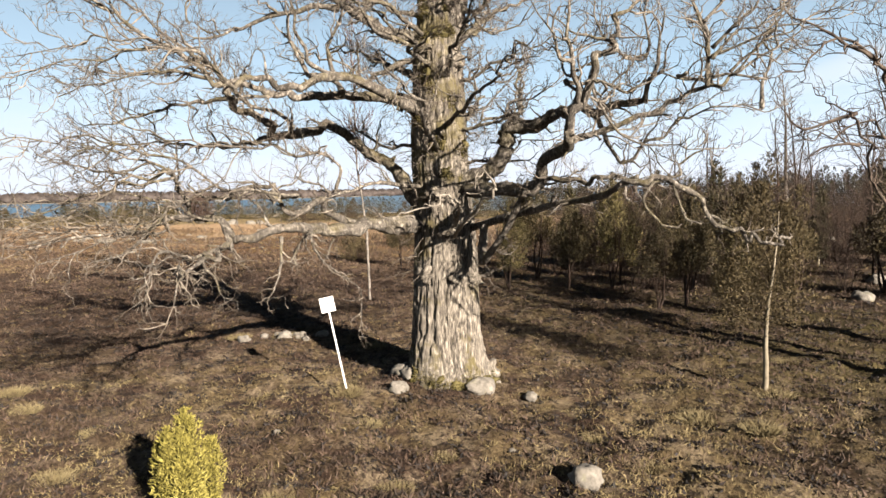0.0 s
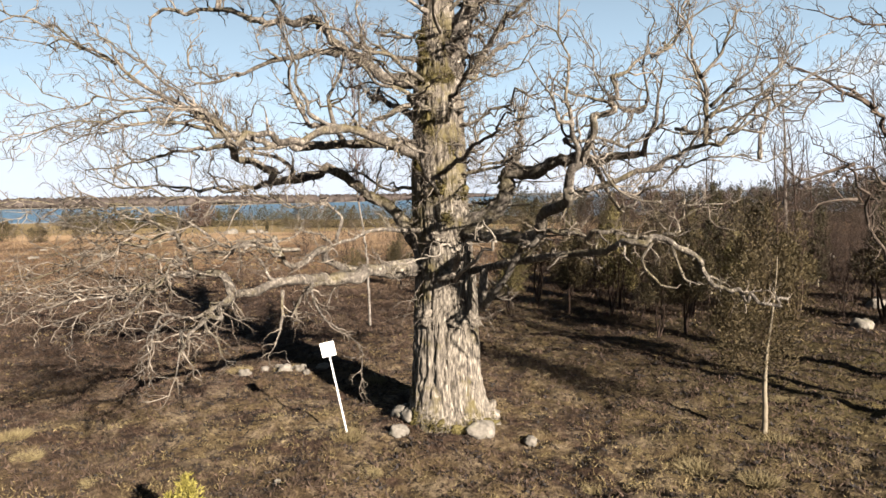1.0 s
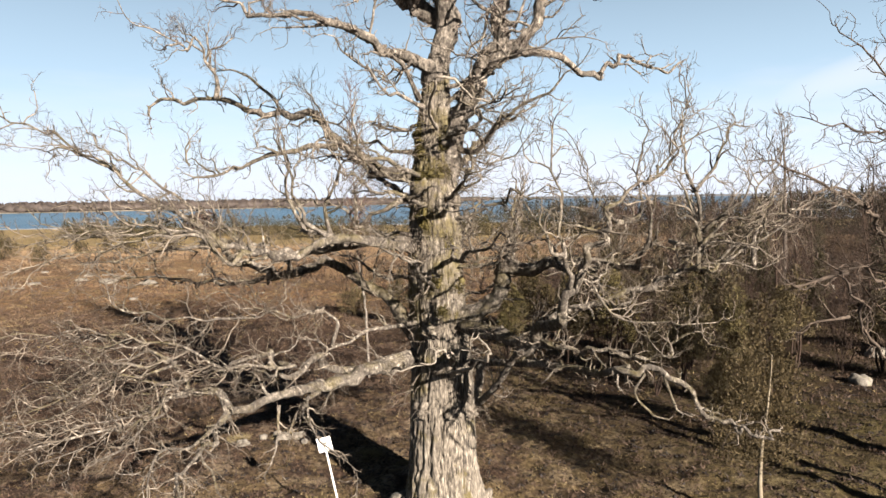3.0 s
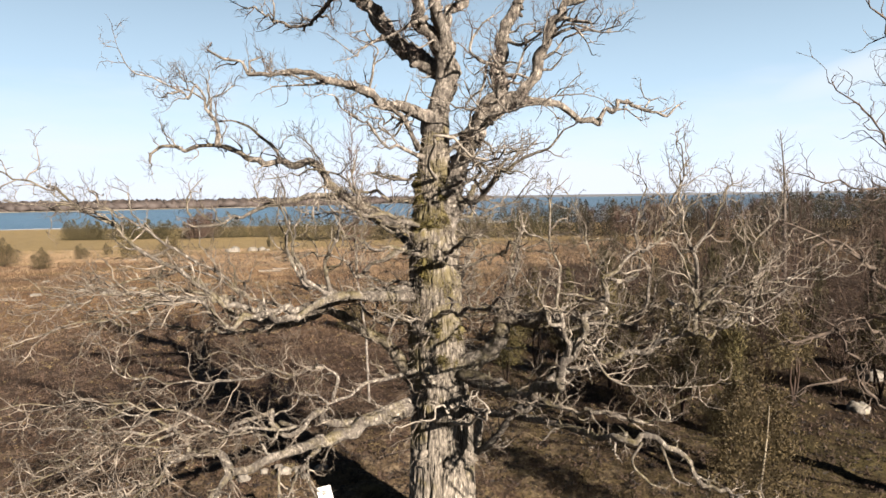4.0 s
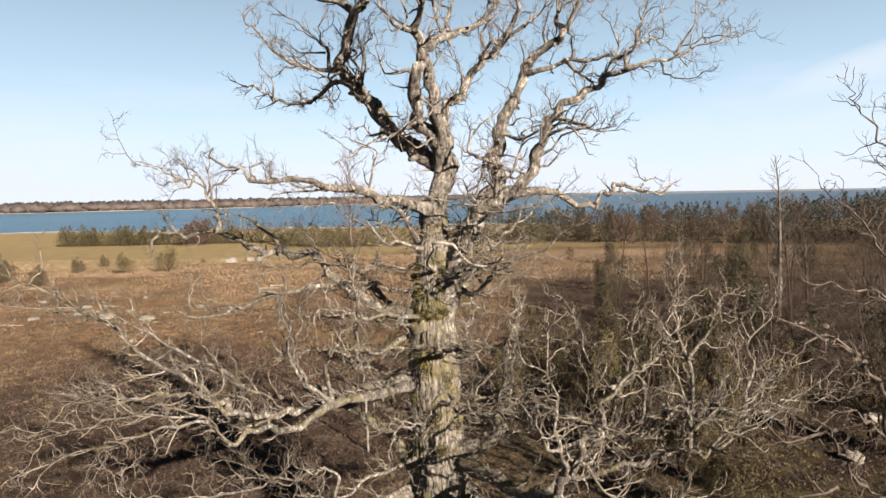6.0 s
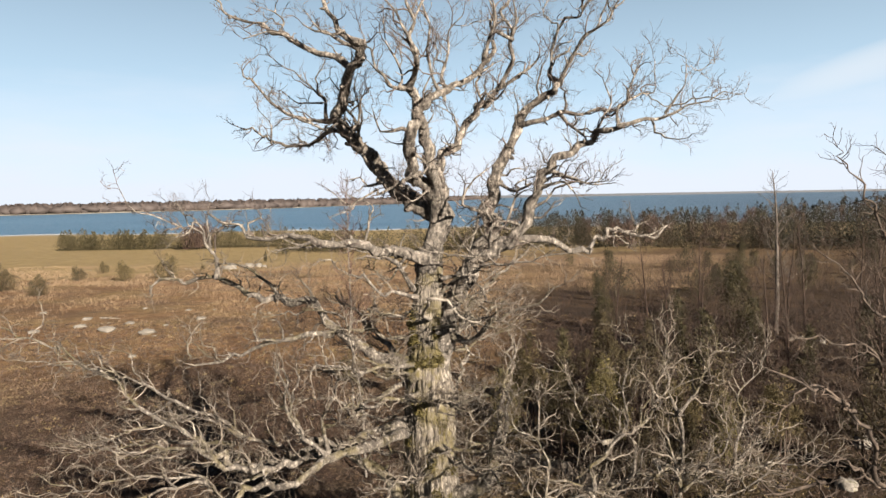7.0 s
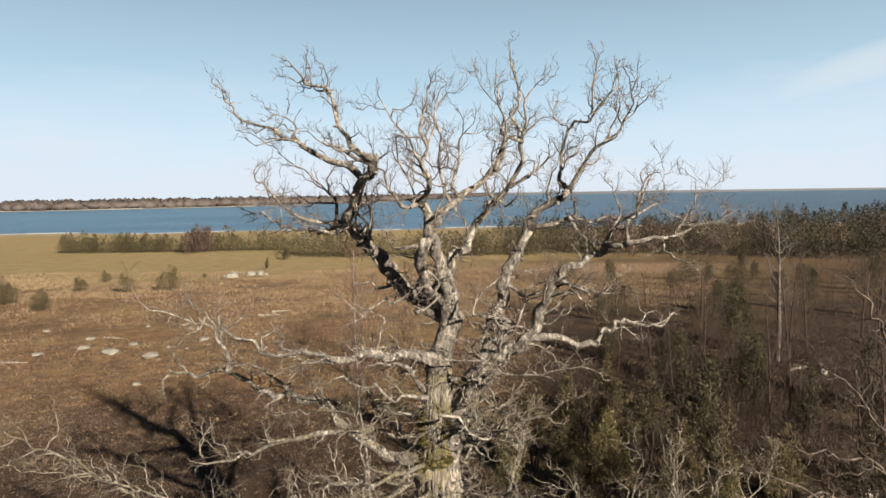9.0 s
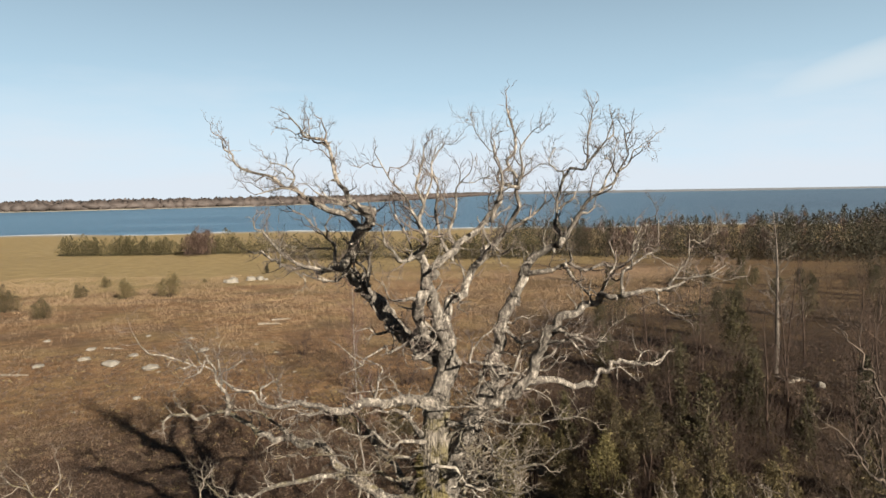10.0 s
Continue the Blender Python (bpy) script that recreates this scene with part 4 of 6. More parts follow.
    L((-4.88, 15.10, 9.32), (-4.84, 15.05, 9.68), (-4.91, 15.00, 9.97), (-5.15, 15.00, 10.16), (-5.26, 15.00, 10.52), (-5.45, 15.00, 10.39), (-5.72, 14.90, 10.57), (-6.16, 14.80, 10.82), (-6.54, 14.70, 10.99), (-6.90, 14.60, 11.32), r0=0.064, r1=0.012)
    L((-5.57, 15.00, 10.52), (-5.89, 15.00, 10.53), (-6.12, 15.00, 10.46), r0=0.032, r1=0.019)
    L((-4.97, 15.00, 10.07), (-4.76, 15.00, 10.38), (-4.50, 15.00, 10.65), r0=0.038, r1=0.019)
    L((-3.35, 14.60, 8.90), (-3.41, 14.40, 9.21), (-3.79, 14.30, 9.55), (-4.17, 14.20, 9.70), (-4.52, 14.20, 9.71), r0=0.056, r1=0.018)
    L((-2.11, 14.30, 8.14), (-2.69, 14.20, 8.17), (-3.28, 14.20, 7.99), (-4.01, 14.20, 7.79), (-4.49, 14.20, 7.62), (-5.11, 14.10, 7.58), r0=0.091, r1=0.036, spread=0.8, label="pale west limb")
    L((-5.06, 13.90, 7.78), (-5.11, 13.90, 8.03), (-5.06, 13.90, 8.27), r0=0.035, r1=0.018)
    L((-0.48, 14.45, 3.96), (-0.83, 14.40, 4.57), (-1.14, 14.50, 4.94), (-1.62, 14.50, 5.19), (-2.02, 14.40, 5.59), (-2.52, 14.20, 5.67), (-3.05, 13.90, 5.50), (-3.42, 13.70, 5.45), (-3.33, 13.30, 5.68), (-3.43, 12.90, 5.79), (-3.73, 12.60, 5.84), (-3.83, 12.30, 6.09), (-3.94, 12.20, 6.33), (-4.39, 12.10, 6.67), (-4.88, 12.10, 6.92), (-5.41, 12.20, 7.25), (-5.95, 12.40, 7.70), r0=0.183, r1=0.042, label="long dark limb sweeping out and up", spread=1.1, every=0.38)
    L((-5.95, 12.50, 7.65), (-6.51, 12.50, 8.02), (-7.22, 12.50, 8.34), (-8.10, 12.60, 8.68), (-8.90, 12.70, 8.91), r0=0.042, r1=0.016, spread=1.1)
    L((-6.10, 12.50, 7.73), (-6.72, 12.50, 7.97), (-7.24, 12.50, 8.06), (-8.07, 12.50, 8.14), r0=0.032, r1=0.011, spread=1.0)
    L((-4.09, 12.20, 6.38), (-4.76, 12.00, 6.56), (-5.26, 12.00, 6.52), (-5.96, 12.00, 6.46), (-6.57, 12.00, 6.35), r0=0.046, r1=0.015, spread=1.0)
    L((-3.42, 13.70, 5.45), (-3.58, 13.70, 5.47), (-4.10, 13.90, 5.40), (-4.61, 14.00, 5.39), (-5.40, 14.20, 5.36), (-6.16, 14.30, 5.44), (-7.34, 14.50, 5.56), r0=0.081, r1=0.025, spread=1.0)
    L((-0.44, 14.30, 6.11), (-1.04, 13.80, 6.23), (-1.54, 13.20, 6.19), (-2.00, 12.70, 6.14), (-2.47, 12.40, 6.08), (-2.83, 12.20, 6.06), (-3.08, 12.00, 6.09), (-3.26, 11.80, 6.21), (-3.55, 11.70, 6.24), (-3.77, 11.60, 6.47), (-4.19, 11.60, 6.72), r0=0.145, r1=0.044, label="pale level west limb", spread=0.9)
    L((-1.84, 12.70, 6.16), (-1.93, 12.60, 6.41), (-2.22, 12.50, 6.45), (-2.40, 12.40, 6.48), (-2.45, 12.40, 6.69), (-2.52, 12.30, 6.87), (-2.67, 12.30, 7.12), (-2.73, 12.20, 7.40), (-2.70, 12.20, 7.64), (-2.76, 12.20, 7.93), r0=0.075, r1=0.031, spread=0.7)
    L((-0.48, 14.30, 7.13), (-1.05, 14.00, 6.89), (-1.40, 14.00, 6.67), (-1.62, 14.00, 6.48), (-1.68, 14.00, 6.84), (-1.73, 14.00, 7.30), r0=0.085, r1=0.035, spread=0.7)
    # east side
    L((0.25, 14.25, 4.38), (0.79, 14.10, 4.63), (1.20, 14.00, 4.95), (1.33, 13.90, 5.38), (1.43, 13.90, 5.60), (1.78, 13.50, 5.65), (2.10, 13.00, 5.81), (2.37, 12.70, 5.88), (2.76, 12.30, 5.76), (3.09, 12.00, 5.84), (3.46, 11.60, 5.82), r0=0.289, r1=0.088, label="dark elbowed limb sweeping east", spread=0.8)
    L((3.46, 11.60, 5.82), (3.46, 11.30, 6.12), (3.44, 11.10, 6.54), (3.50, 11.00, 6.87), (3.64, 10.90, 7.10), r0=0.063, r1=0.018, spread=0.9)
    L((1.43, 13.90, 5.60), (1.64, 14.50, 5.98), (1.67, 15.00, 6.46), (1.76, 15.50, 7.03), (2.01, 15.80, 7.47), r0=0.070, r1=0.033, spread=0.8)
    L((1.68, 13.60, 5.66), (1.25, 13.80, 5.91), (0.79, 13.90, 5.74), (1.00, 13.90, 6.04), (1.32, 13.90, 6.55), r0=0.052, r1=0.023, spread=0.7)
    L((0.45, 14.05, 4.35), (1.28, 13.00, 4.35), (1.74, 12.00, 4.43), (1.77, 11.50, 4.76), (1.98, 10.80, 5.05), (2.03, 10.50, 5.29), (2.13, 10.40, 5.62), (2.21, 10.20, 5.85), (2.29, 10.10, 6.20), (2.50, 10.10, 6.38), (2.56, 10.10, 6.68), (2.71, 10.20, 6.90), (3.21, 10.50, 7.26), r0=0.166, r1=0.035, label="low limb turning upwards", spread=0.9)
    L((3.27, 10.50, 7.24), (3.66, 10.70, 7.43), (3.72, 10.70, 7.74), (3.85, 10.70, 8.16), (4.00, 10.70, 8.76), r0=0.040, r1=0.013, spread=0.9)
    L((3.72, 10.70, 7.65), (4.03, 10.70, 7.86), (4.50, 10.70, 8.08), r0=0.027, r1=0.009, spread=0.8)
    L((2.13, 10.40, 5.62), (2.06, 10.20, 5.89), (1.92, 10.00, 6.19), (1.82, 9.90, 6.45), (1.79, 9.80, 6.78), (1.81, 9.80, 7.17), (1.73, 9.80, 7.96), r0=0.061, r1=0.021, spread=0.8)
    L((1.92, 10.00, 6.19), (1.74, 9.90, 6.21), (1.61, 9.80, 6.51), (1.41, 9.80, 6.79), (1.25, 9.80, 7.06), r0=0.038, r1=0.012, spread=0.8)
    L((2.00, 10.11, 6.03), (1.88, 10.20, 6.06), (1.82, 10.25, 6.32), (2.15, 10.30, 6.44), (2.44, 10.40, 6.52), (2.63, 10.50, 6.64), r0=0.034, r1=0.013, spread=0.8)
    L((1.91, 11.20, 4.98), (2.33, 11.20, 5.19), (2.95, 11.10, 5.39), (3.38, 11.00, 5.58), (3.75, 10.90, 5.74), (3.99, 10.70, 5.80), (4.26, 10.50, 5.90), (4.47, 10.40, 6.05), (4.84, 10.30, 6.27), (5.42, 10.30, 6.51), r0=0.080, r1=0.022, label="pale east limb", spread=1.0)
    L((4.12, 10.60, 5.90), (4.13, 10.60, 6.26), (4.07, 10.60, 6.60), (3.93, 10.60, 7.02), (3.85, 10.60, 7.36), r0=0.049, r1=0.018, spread=0.8)
    L((4.15, 10.50, 6.28), (4.45, 10.40, 6.63), (4.78, 10.30, 6.85), (5.39, 10.30, 7.25), r0=0.035, r1=0.013, spread=0.9)
    L((4.42, 10.40, 6.05), (4.69, 10.35, 6.37), (5.24, 10.30, 6.68), (5.90, 10.30, 6.91), r0=0.031, r1=0.013, spread=0.9)
    L((4.18, 10.60, 6.48), (4.53, 10.40, 6.83), (4.78, 10.30, 7.03), (4.90, 10.30, 7.28), (4.99, 10.30, 7.53), r0=0.036, r1=0.009, spread=0.9)
    L((4.23, 10.60, 6.34), (4.96, 10.40, 6.65), (5.50, 10.30, 6.77), (6.17, 10.30, 6.95), r0=0.031, r1=0.013, spread=1.0)
    # low limbs and bare front branches
    L((0.62, 14.00, 3.56), (1.75, 12.20, 4.01), (2.43, 11.00, 4.18), (2.81, 10.00, 4.40), (3.28, 9.90, 4.43), (3.66, 9.90, 4.21), (3.91, 9.80, 3.85), (4.25, 9.80, 3.72), (4.59, 9.74, 3.59), (4.80, 9.74, 3.54), (5.02, 9.70, 3.60), r0=0.089, r1=0.033, label="low limb with a pale bare end", spread=0.5, every=0.6, up=0.1)
    L((2.88, 10.00, 4.51), (2.78, 9.95, 4.38), (2.80, 9.90, 4.16), r0=0.034, r1=0.025, levels=1, spread=0.3, every=0.8)
    L((3.12, 9.90, 4.41), (2.94, 9.85, 4.06), (3.21, 9.80, 3.86), (3.34, 9.80, 3.73), r0=0.029, r1=0.021, levels=1, spread=0.3, every=0.8)
    L((3.36, 9.90, 4.38), (3.56, 9.85, 4.01), (3.73, 9.80, 3.84), r0=0.033, r1=0.021, levels=1, spread=0.3, every=0.8)
    L((4.07, 11.41, 6.20), (4.15, 11.80, 6.23), (4.86, 11.60, 6.20), (5.44, 11.60, 6.08), r0=0.045, r1=0.034, levels=1, spread=0.2, every=0.9, material=DEAD_WOOD, label="pale barkless broken stub")
    L((0.22, 13.75, 3.39), (0.58, 12.00, 4.00), (0.83, 11.60, 4.26), (0.89, 11.50, 4.41), (0.78, 11.40, 4.69), r0=0.046, r1=0.024, levels=1, spread=0.3, every=0.8, material=DEAD_WOOD, label="pale barkless front branch")
    L((0.22, 13.75, 3.60), (0.35, 12.20, 4.25), (0.68, 11.70, 4.59), r0=0.041, r1=0.020, levels=1, spread=0.3, every=0.8, material=DEAD_WOOD)
    L((0.25, 13.80, 3.57), (0.29, 12.60, 4.07), (0.18, 12.20, 4.23), (-0.08, 12.00, 4.16), (-0.59, 12.00, 4.04), (-0.85, 12.00, 3.92), r0=0.041, r1=0.015, levels=1, spread=0.3, every=0.8, material=DEAD_WOOD)
    # limbs by the fork
    L((-0.29, 14.10, 7.49), (-0.90, 13.00, 7.70), (-1.38, 12.40, 7.82), (-1.74, 12.00, 8.04), (-2.12, 11.80, 7.96), r0=0.071, r1=0.030, spread=0.7)
    L((-1.38, 12.40, 7.82), (-1.42, 12.40, 8.22), (-1.49, 12.40, 8.50), (-1.35, 12.40, 8.88), r0=0.042, r1=0.016, spread=0.6)
    L((0.32, 14.36, 8.15), (0.77, 14.00, 7.98), (1.17, 13.50, 8.45), (1.49, 13.20, 8.71), (1.92, 13.00, 8.90), (2.33, 12.80, 9.11), (2.63, 12.60, 9.43), r0=0.083, r1=0.021, spread=0.8)
    # low west limb and its pale branches
    L((-0.50, 14.20, 3.63), (-1.06, 13.50, 3.62), (-1.55, 12.80, 3.65), (-1.99, 12.20, 3.66), (-2.22, 11.80, 3.68), (-2.67, 11.20, 3.66), (-3.19, 11.00, 3.59), (-3.47, 10.92, 3.55), r0=0.204, r1=0.083, label="low mossy limb with pale branches", spread=0.6, every=0.5, up=-0.05)
    L((-3.43, 10.92, 3.57), (-3.52, 10.90, 3.88), (-3.71, 10.88, 3.98), (-3.99, 10.80, 3.91), (-4.14, 10.60, 4.01), (-4.23, 10.40, 4.00), (-4.28, 10.00, 3.91), (-4.32, 9.80, 3.83), (-4.44, 9.50, 3.62), (-4.67, 9.30, 3.44), (-4.86, 9.20, 3.33), r0=0.087, r1=0.019, spread=0.8, up=-0.05, every=0.3)
    L((-3.47, 10.92, 3.52), (-3.51, 10.30, 3.46), (-3.49, 9.77, 3.38), (-3.43, 9.00, 3.37), (-3.26, 8.30, 3.35), (-3.22, 8.10, 3.00), r0=0.069, r1=0.014, spread=0.7, up=-0.15, every=0.28)
    L((-3.50, 10.40, 3.48), (-3.63, 9.80, 3.44), (-3.79, 9.30, 3.54), (-3.81, 9.00, 3.51), (-3.75, 8.60, 3.34), (-3.75, 8.40, 3.13), r0=0.039, r1=0.011, spread=0.7, up=-0.1, every=0.28)
    L((-4.06, 10.85, 3.91), (-4.08, 10.85, 4.16), (-3.99, 10.40, 4.41), (-3.96, 10.00, 4.62), (-4.41, 9.90, 4.62), (-4.78, 9.80, 4.68), (-5.13, 9.70, 4.83), (-5.57, 9.60, 4.81), r0=0.059, r1=0.016, spread=0.8, every=0.3, up=0.05)
    L((-3.99, 10.00, 4.64), (-4.10, 9.97, 4.77), (-4.50, 9.95, 4.91), (-4.87, 9.93, 5.00), (-5.40, 9.90, 5.04), r0=0.034, r1=0.012, spread=0.8, up=0.1, every=0.3)
    L((-0.52, 14.20, 3.78), (-1.57, 13.00, 3.73), (-2.00, 12.30, 3.93), (-2.16, 12.08, 4.17), (-2.36, 11.80, 4.09), (-2.63, 11.40, 4.02), (-2.69, 11.35, 4.28), (-2.82, 11.30, 4.42), (-3.16, 11.00, 4.37), (-3.50, 10.90, 4.28), (-3.79, 10.80, 4.30), (-3.97, 10.70, 4.46), r0=0.102, r1=0.027, spread=0.7, every=0.4, up=0.05)
    L((-2.23, 11.25, 3.57), (-2.19, 11.20, 3.72), (-2.04, 10.80, 3.63), (-1.94, 10.60, 3.49), (-1.72, 10.40, 3.32), (-1.56, 10.30, 3.19), (-1.39, 10.20, 2.93), (-1.25, 10.10, 2.52), r0=0.038, r1=0.008, spread=0.5, up=-0.1, every=0.3)
    L((-2.22, 11.80, 3.68), (-2.10, 11.70, 3.67), (-2.24, 11.20, 3.56), (-2.27, 11.00, 3.44), (-2.40, 10.80, 3.21), r0=0.064, r1=0.023, spread=0.5, up=-0.1, every=0.35)
    L((-2.65, 11.10, 3.61), (-2.66, 10.80, 3.31), (-2.58, 10.60, 2.90), (-2.80, 10.50, 2.71), r0=0.037, r1=0.013, spread=0.6, up=-0.2, every=0.25)
    L((-4.30, 9.80, 3.83), (-4.67, 9.50, 3.82), (-5.13, 9.30, 3.80), (-5.63, 9.20, 3.73), (-6.04, 9.10, 3.71), r0=0.033, r1=0.011, spread=0.8, up=0, every=0.3)
    L((-4.25, 10.25, 3.97), (-4.15, 10.20, 3.85), (-4.41, 9.80, 3.77), (-4.68, 9.50, 3.69), (-4.98, 9.30, 3.59), (-5.57, 9.20, 3.45), r0=0.030, r1=0.012, spread=0.8, up=0, every=0.3)
    L((-3.95, 10.00, 4.57), (-4.37, 9.80, 4.49), (-4.78, 9.60, 4.35), (-5.41, 9.40, 4.07), (-5.92, 9.30, 3.94), r0=0.029, r1=0.012, spread=0.9, up=0.05, every=0.3)
    # middle west limb and its branches
    L((-0.50, 14.20, 5.99), (-1.05, 13.00, 6.19), (-1.49, 12.20, 6.35), (-1.85, 11.90, 6.36), (-2.10, 11.60, 6.28), (-2.35, 11.40, 6.16), (-2.65, 11.29, 6.05), (-2.95, 11.10, 6.20), (-3.19, 10.95, 6.17), (-3.28, 10.90, 6.11), (-3.49, 10.75, 6.29), (-3.60, 10.70, 6.37), r0=0.132, r1=0.036, label="twisting west limb with a pale bend", spread=0.7, every=0.45, up=0.05)
    L((-3.60, 10.70, 6.37), (-3.65, 10.60, 6.51), (-3.97, 10.40, 6.59), (-4.24, 10.20, 6.51), (-4.55, 10.10, 6.41), (-4.94, 10.00, 6.32), (-5.48, 9.90, 6.25), (-6.03, 9.80, 6.05), r0=0.040, r1=0.012, spread=0.9, every=0.3, up=0.05)
    L((-3.60, 10.70, 6.35), (-3.71, 10.70, 6.55), (-3.96, 10.60, 6.65), (-4.28, 10.50, 6.70), (-4.77, 10.40, 6.69), (-5.02, 10.20, 6.65), (-5.41, 10.10, 6.56), (-6.13, 10.00, 6.42), r0=0.036, r1=0.013, spread=0.9, every=0.3, up=0.1)
    L((-1.85, 11.90, 6.36), (-2.13, 12.10, 6.54), (-2.31, 12.00, 6.74), (-2.48, 11.90, 7.15), (-2.56, 11.85, 7.52), (-2.68, 11.80, 7.78), (-2.79, 11.70, 8.14), r0=0.060, r1=0.020, spread=0.7, every=0.35)
    L((-3.12, 13.86, 5.49), (-3.12, 13.75, 5.81), (-3.97, 13.50, 6.28), (-4.31, 13.20, 6.67), (-4.92, 12.80, 7.14), (-5.31, 12.50, 7.52), (-5.57, 12.30, 7.76), (-5.82, 12.20, 7.93), (-6.12, 12.10, 8.23), r0=0.064, r1=0.020, spread=0.8, every=0.35)
    L((-3.94, 13.40, 6.22), (-4.54, 13.20, 6.65), (-5.35, 13.00, 6.73), (-6.38, 12.80, 6.45), (-7.15, 12.60, 6.23), r0=0.040, r1=0.016, spread=0.9, every=0.3, up=0.1)
    L((-1.87, 12.00, 6.37), (-1.99, 12.20, 6.73), (-1.89, 12.30, 7.13), (-1.84, 12.40, 7.74), (-1.98, 12.40, 8.27), r0=0.061, r1=0.021, spread=0.8, every=0.35)
    L((2.72, 12.34, 5.77), (3.55, 13.40, 4.90), (4.02, 12.90, 5.27), (4.55, 12.60, 5.65), (5.31, 12.40, 5.76), (6.08, 12.30, 5.70), r0=0.057, r1=0.016, spread=0.9, every=0.35)
    L((-2.69, 11.35, 4.28), (-2.37, 11.00, 4.32), (-3.36, 10.60, 4.42), (-3.99, 10.20, 4.88), (-4.79, 9.90, 5.11), (-5.52, 9.70, 5.18), (-6.28, 9.60, 5.18), r0=0.046, r1=0.012, spread=0.9, every=0.26, up=0.05)
    L((-4.03, 10.56, 4.32), (-3.97, 10.50, 4.23), (-4.55, 10.20, 4.35), (-5.21, 9.80, 4.29), (-5.79, 9.50, 4.07), (-6.23, 9.40, 3.95), r0=0.035, r1=0.012, spread=0.9, every=0.26, up=0.0)
    L((-4.13, 10.42, 4.26), (-4.03, 10.20, 4.12), (-4.36, 9.60, 4.02), (-5.19, 9.30, 3.89), (-6.03, 9.10, 3.84), r0=0.034, r1=0.011, spread=0.9, every=0.26, up=0.0)
    L((-0.47, 14.10, 4.42), (-0.97, 13.30, 4.51), (-1.48, 12.80, 4.48), (-1.85, 12.40, 4.33), (-2.23, 12.20, 4.39), (-2.60, 12.00, 4.67), r0=0.060, r1=0.020, spread=0.7, every=0.3)
    L((-1.96, 12.35, 4.35), (-1.92, 12.30, 4.89), (-2.85, 11.50, 5.11), (-3.47, 11.00, 5.15), (-4.23, 10.60, 5.26), (-4.80, 10.30, 5.44), (-5.08, 10.20, 5.82), r0=0.041, r1=0.013, spread=1.0, every=0.26, up=0.1)
    L((0.83, 13.67, 3.64), (0.81, 13.40, 2.92), (1.40, 12.30, 3.98), (1.79, 11.70, 4.48), (2.27, 11.30, 4.50), (2.73, 11.00, 4.52), (3.28, 10.80, 4.41), (3.76, 10.60, 4.59), (3.98, 10.50, 5.00), r0=0.102, r1=0.022, spread=0.8, every=0.35)
    L((1.98, 10.50, 5.94), (1.96, 10.60, 6.00), (2.38, 10.90, 5.99), (3.00, 11.20, 5.95), (3.50, 11.30, 6.15), (4.01, 11.40, 6.22), (4.63, 11.50, 6.04), r0=0.049, r1=0.019, spread=0.9, every=0.3)
    L((1.96, 10.60, 6.00), (1.98, 10.50, 5.94), (2.49, 10.60, 5.62), (2.88, 10.70, 5.21), (3.64, 10.80, 4.98), (4.41, 10.90, 5.02), r0=0.040, r1=0.014, spread=0.9, every=0.3)
    L((4.51, 11.50, 6.02), (4.50, 11.70, 7.08), (4.33, 11.90, 7.54), (4.31, 11.90, 8.17), (4.41, 12.00, 8.66), r0=0.053, r1=0.015, spread=0.8, every=0.3)
    L((4.50, 11.70, 7.13), (4.86, 11.80, 7.51), (4.90, 11.80, 7.98), (5.20, 11.80, 8.23), (5.55, 11.90, 8.25), r0=0.044, r1=0.010, spread=0.8, every=0.3)
    L((3.13, 11.80, 6.59), (3.65, 12.20, 6.69), (3.68, 12.30, 7.64), (3.77, 12.40, 8.15), (3.64, 12.40, 8.58), r0=0.041, r1=0.010, spread=0.8, every=0.3)
    L((3.65, 12.20, 6.69), (3.13, 11.80, 6.59), (2.74, 11.87, 7.15), (2.54, 11.93, 7.77), (2.35, 12.00, 8.17), r0=0.035, r1=0.010, spread=0.8, every=0.3)
    L((5.80, 12.34, 5.72), (5.89, 12.60, 6.28), (6.00, 12.80, 6.77), (6.13, 12.83, 7.27), (6.53, 12.87, 7.71), (6.60, 12.90, 8.43), r0=0.048, r1=0.011, spread=0.8, every=0.3)
    # limbs further round
    L((0.0, 14.05, 8.5), (-0.12, 13.3, 8.7), (-0.02, 12.6, 9.05), (0.16, 12.28, 9.24), (0.35, 12.24, 9.22), (0.5, 12.22, 9.02), (0.62, 12.22, 8.9), (0.8, 12.24, 8.8), (1.03, 12.24, 8.8), r0=0.044, r1=0.03, rough=0.05, levels=1, spread=0.24, every=0.9, material=DEAD_WOOD, label="pale barkless curling branch")
    L((-4.0, 13.1, 6.2), (-5.0, 13.4, 6.1), (-6.2, 13.8, 5.95), (-7.5, 14.0, 5.8), r0=0.064, r1=0.018, up=0.15, spread=0.88, every=0.32)
    L((1.2, 13.5, 13.8), (1.35, 13.3, 14.6), (1.2, 13.2, 15.3), r0=0.056, r1=0.02, up=0.6, spread=0.56, every=0.32)
    L((1.35, 13.8, 5.3), (1.6, 15.5, 5.9), (1.9, 17.0, 6.3), (2.1, 17.8, 6.85), (2.0, 18.3, 7.6), r0=0.096, r1=0.03, spread=0.88)
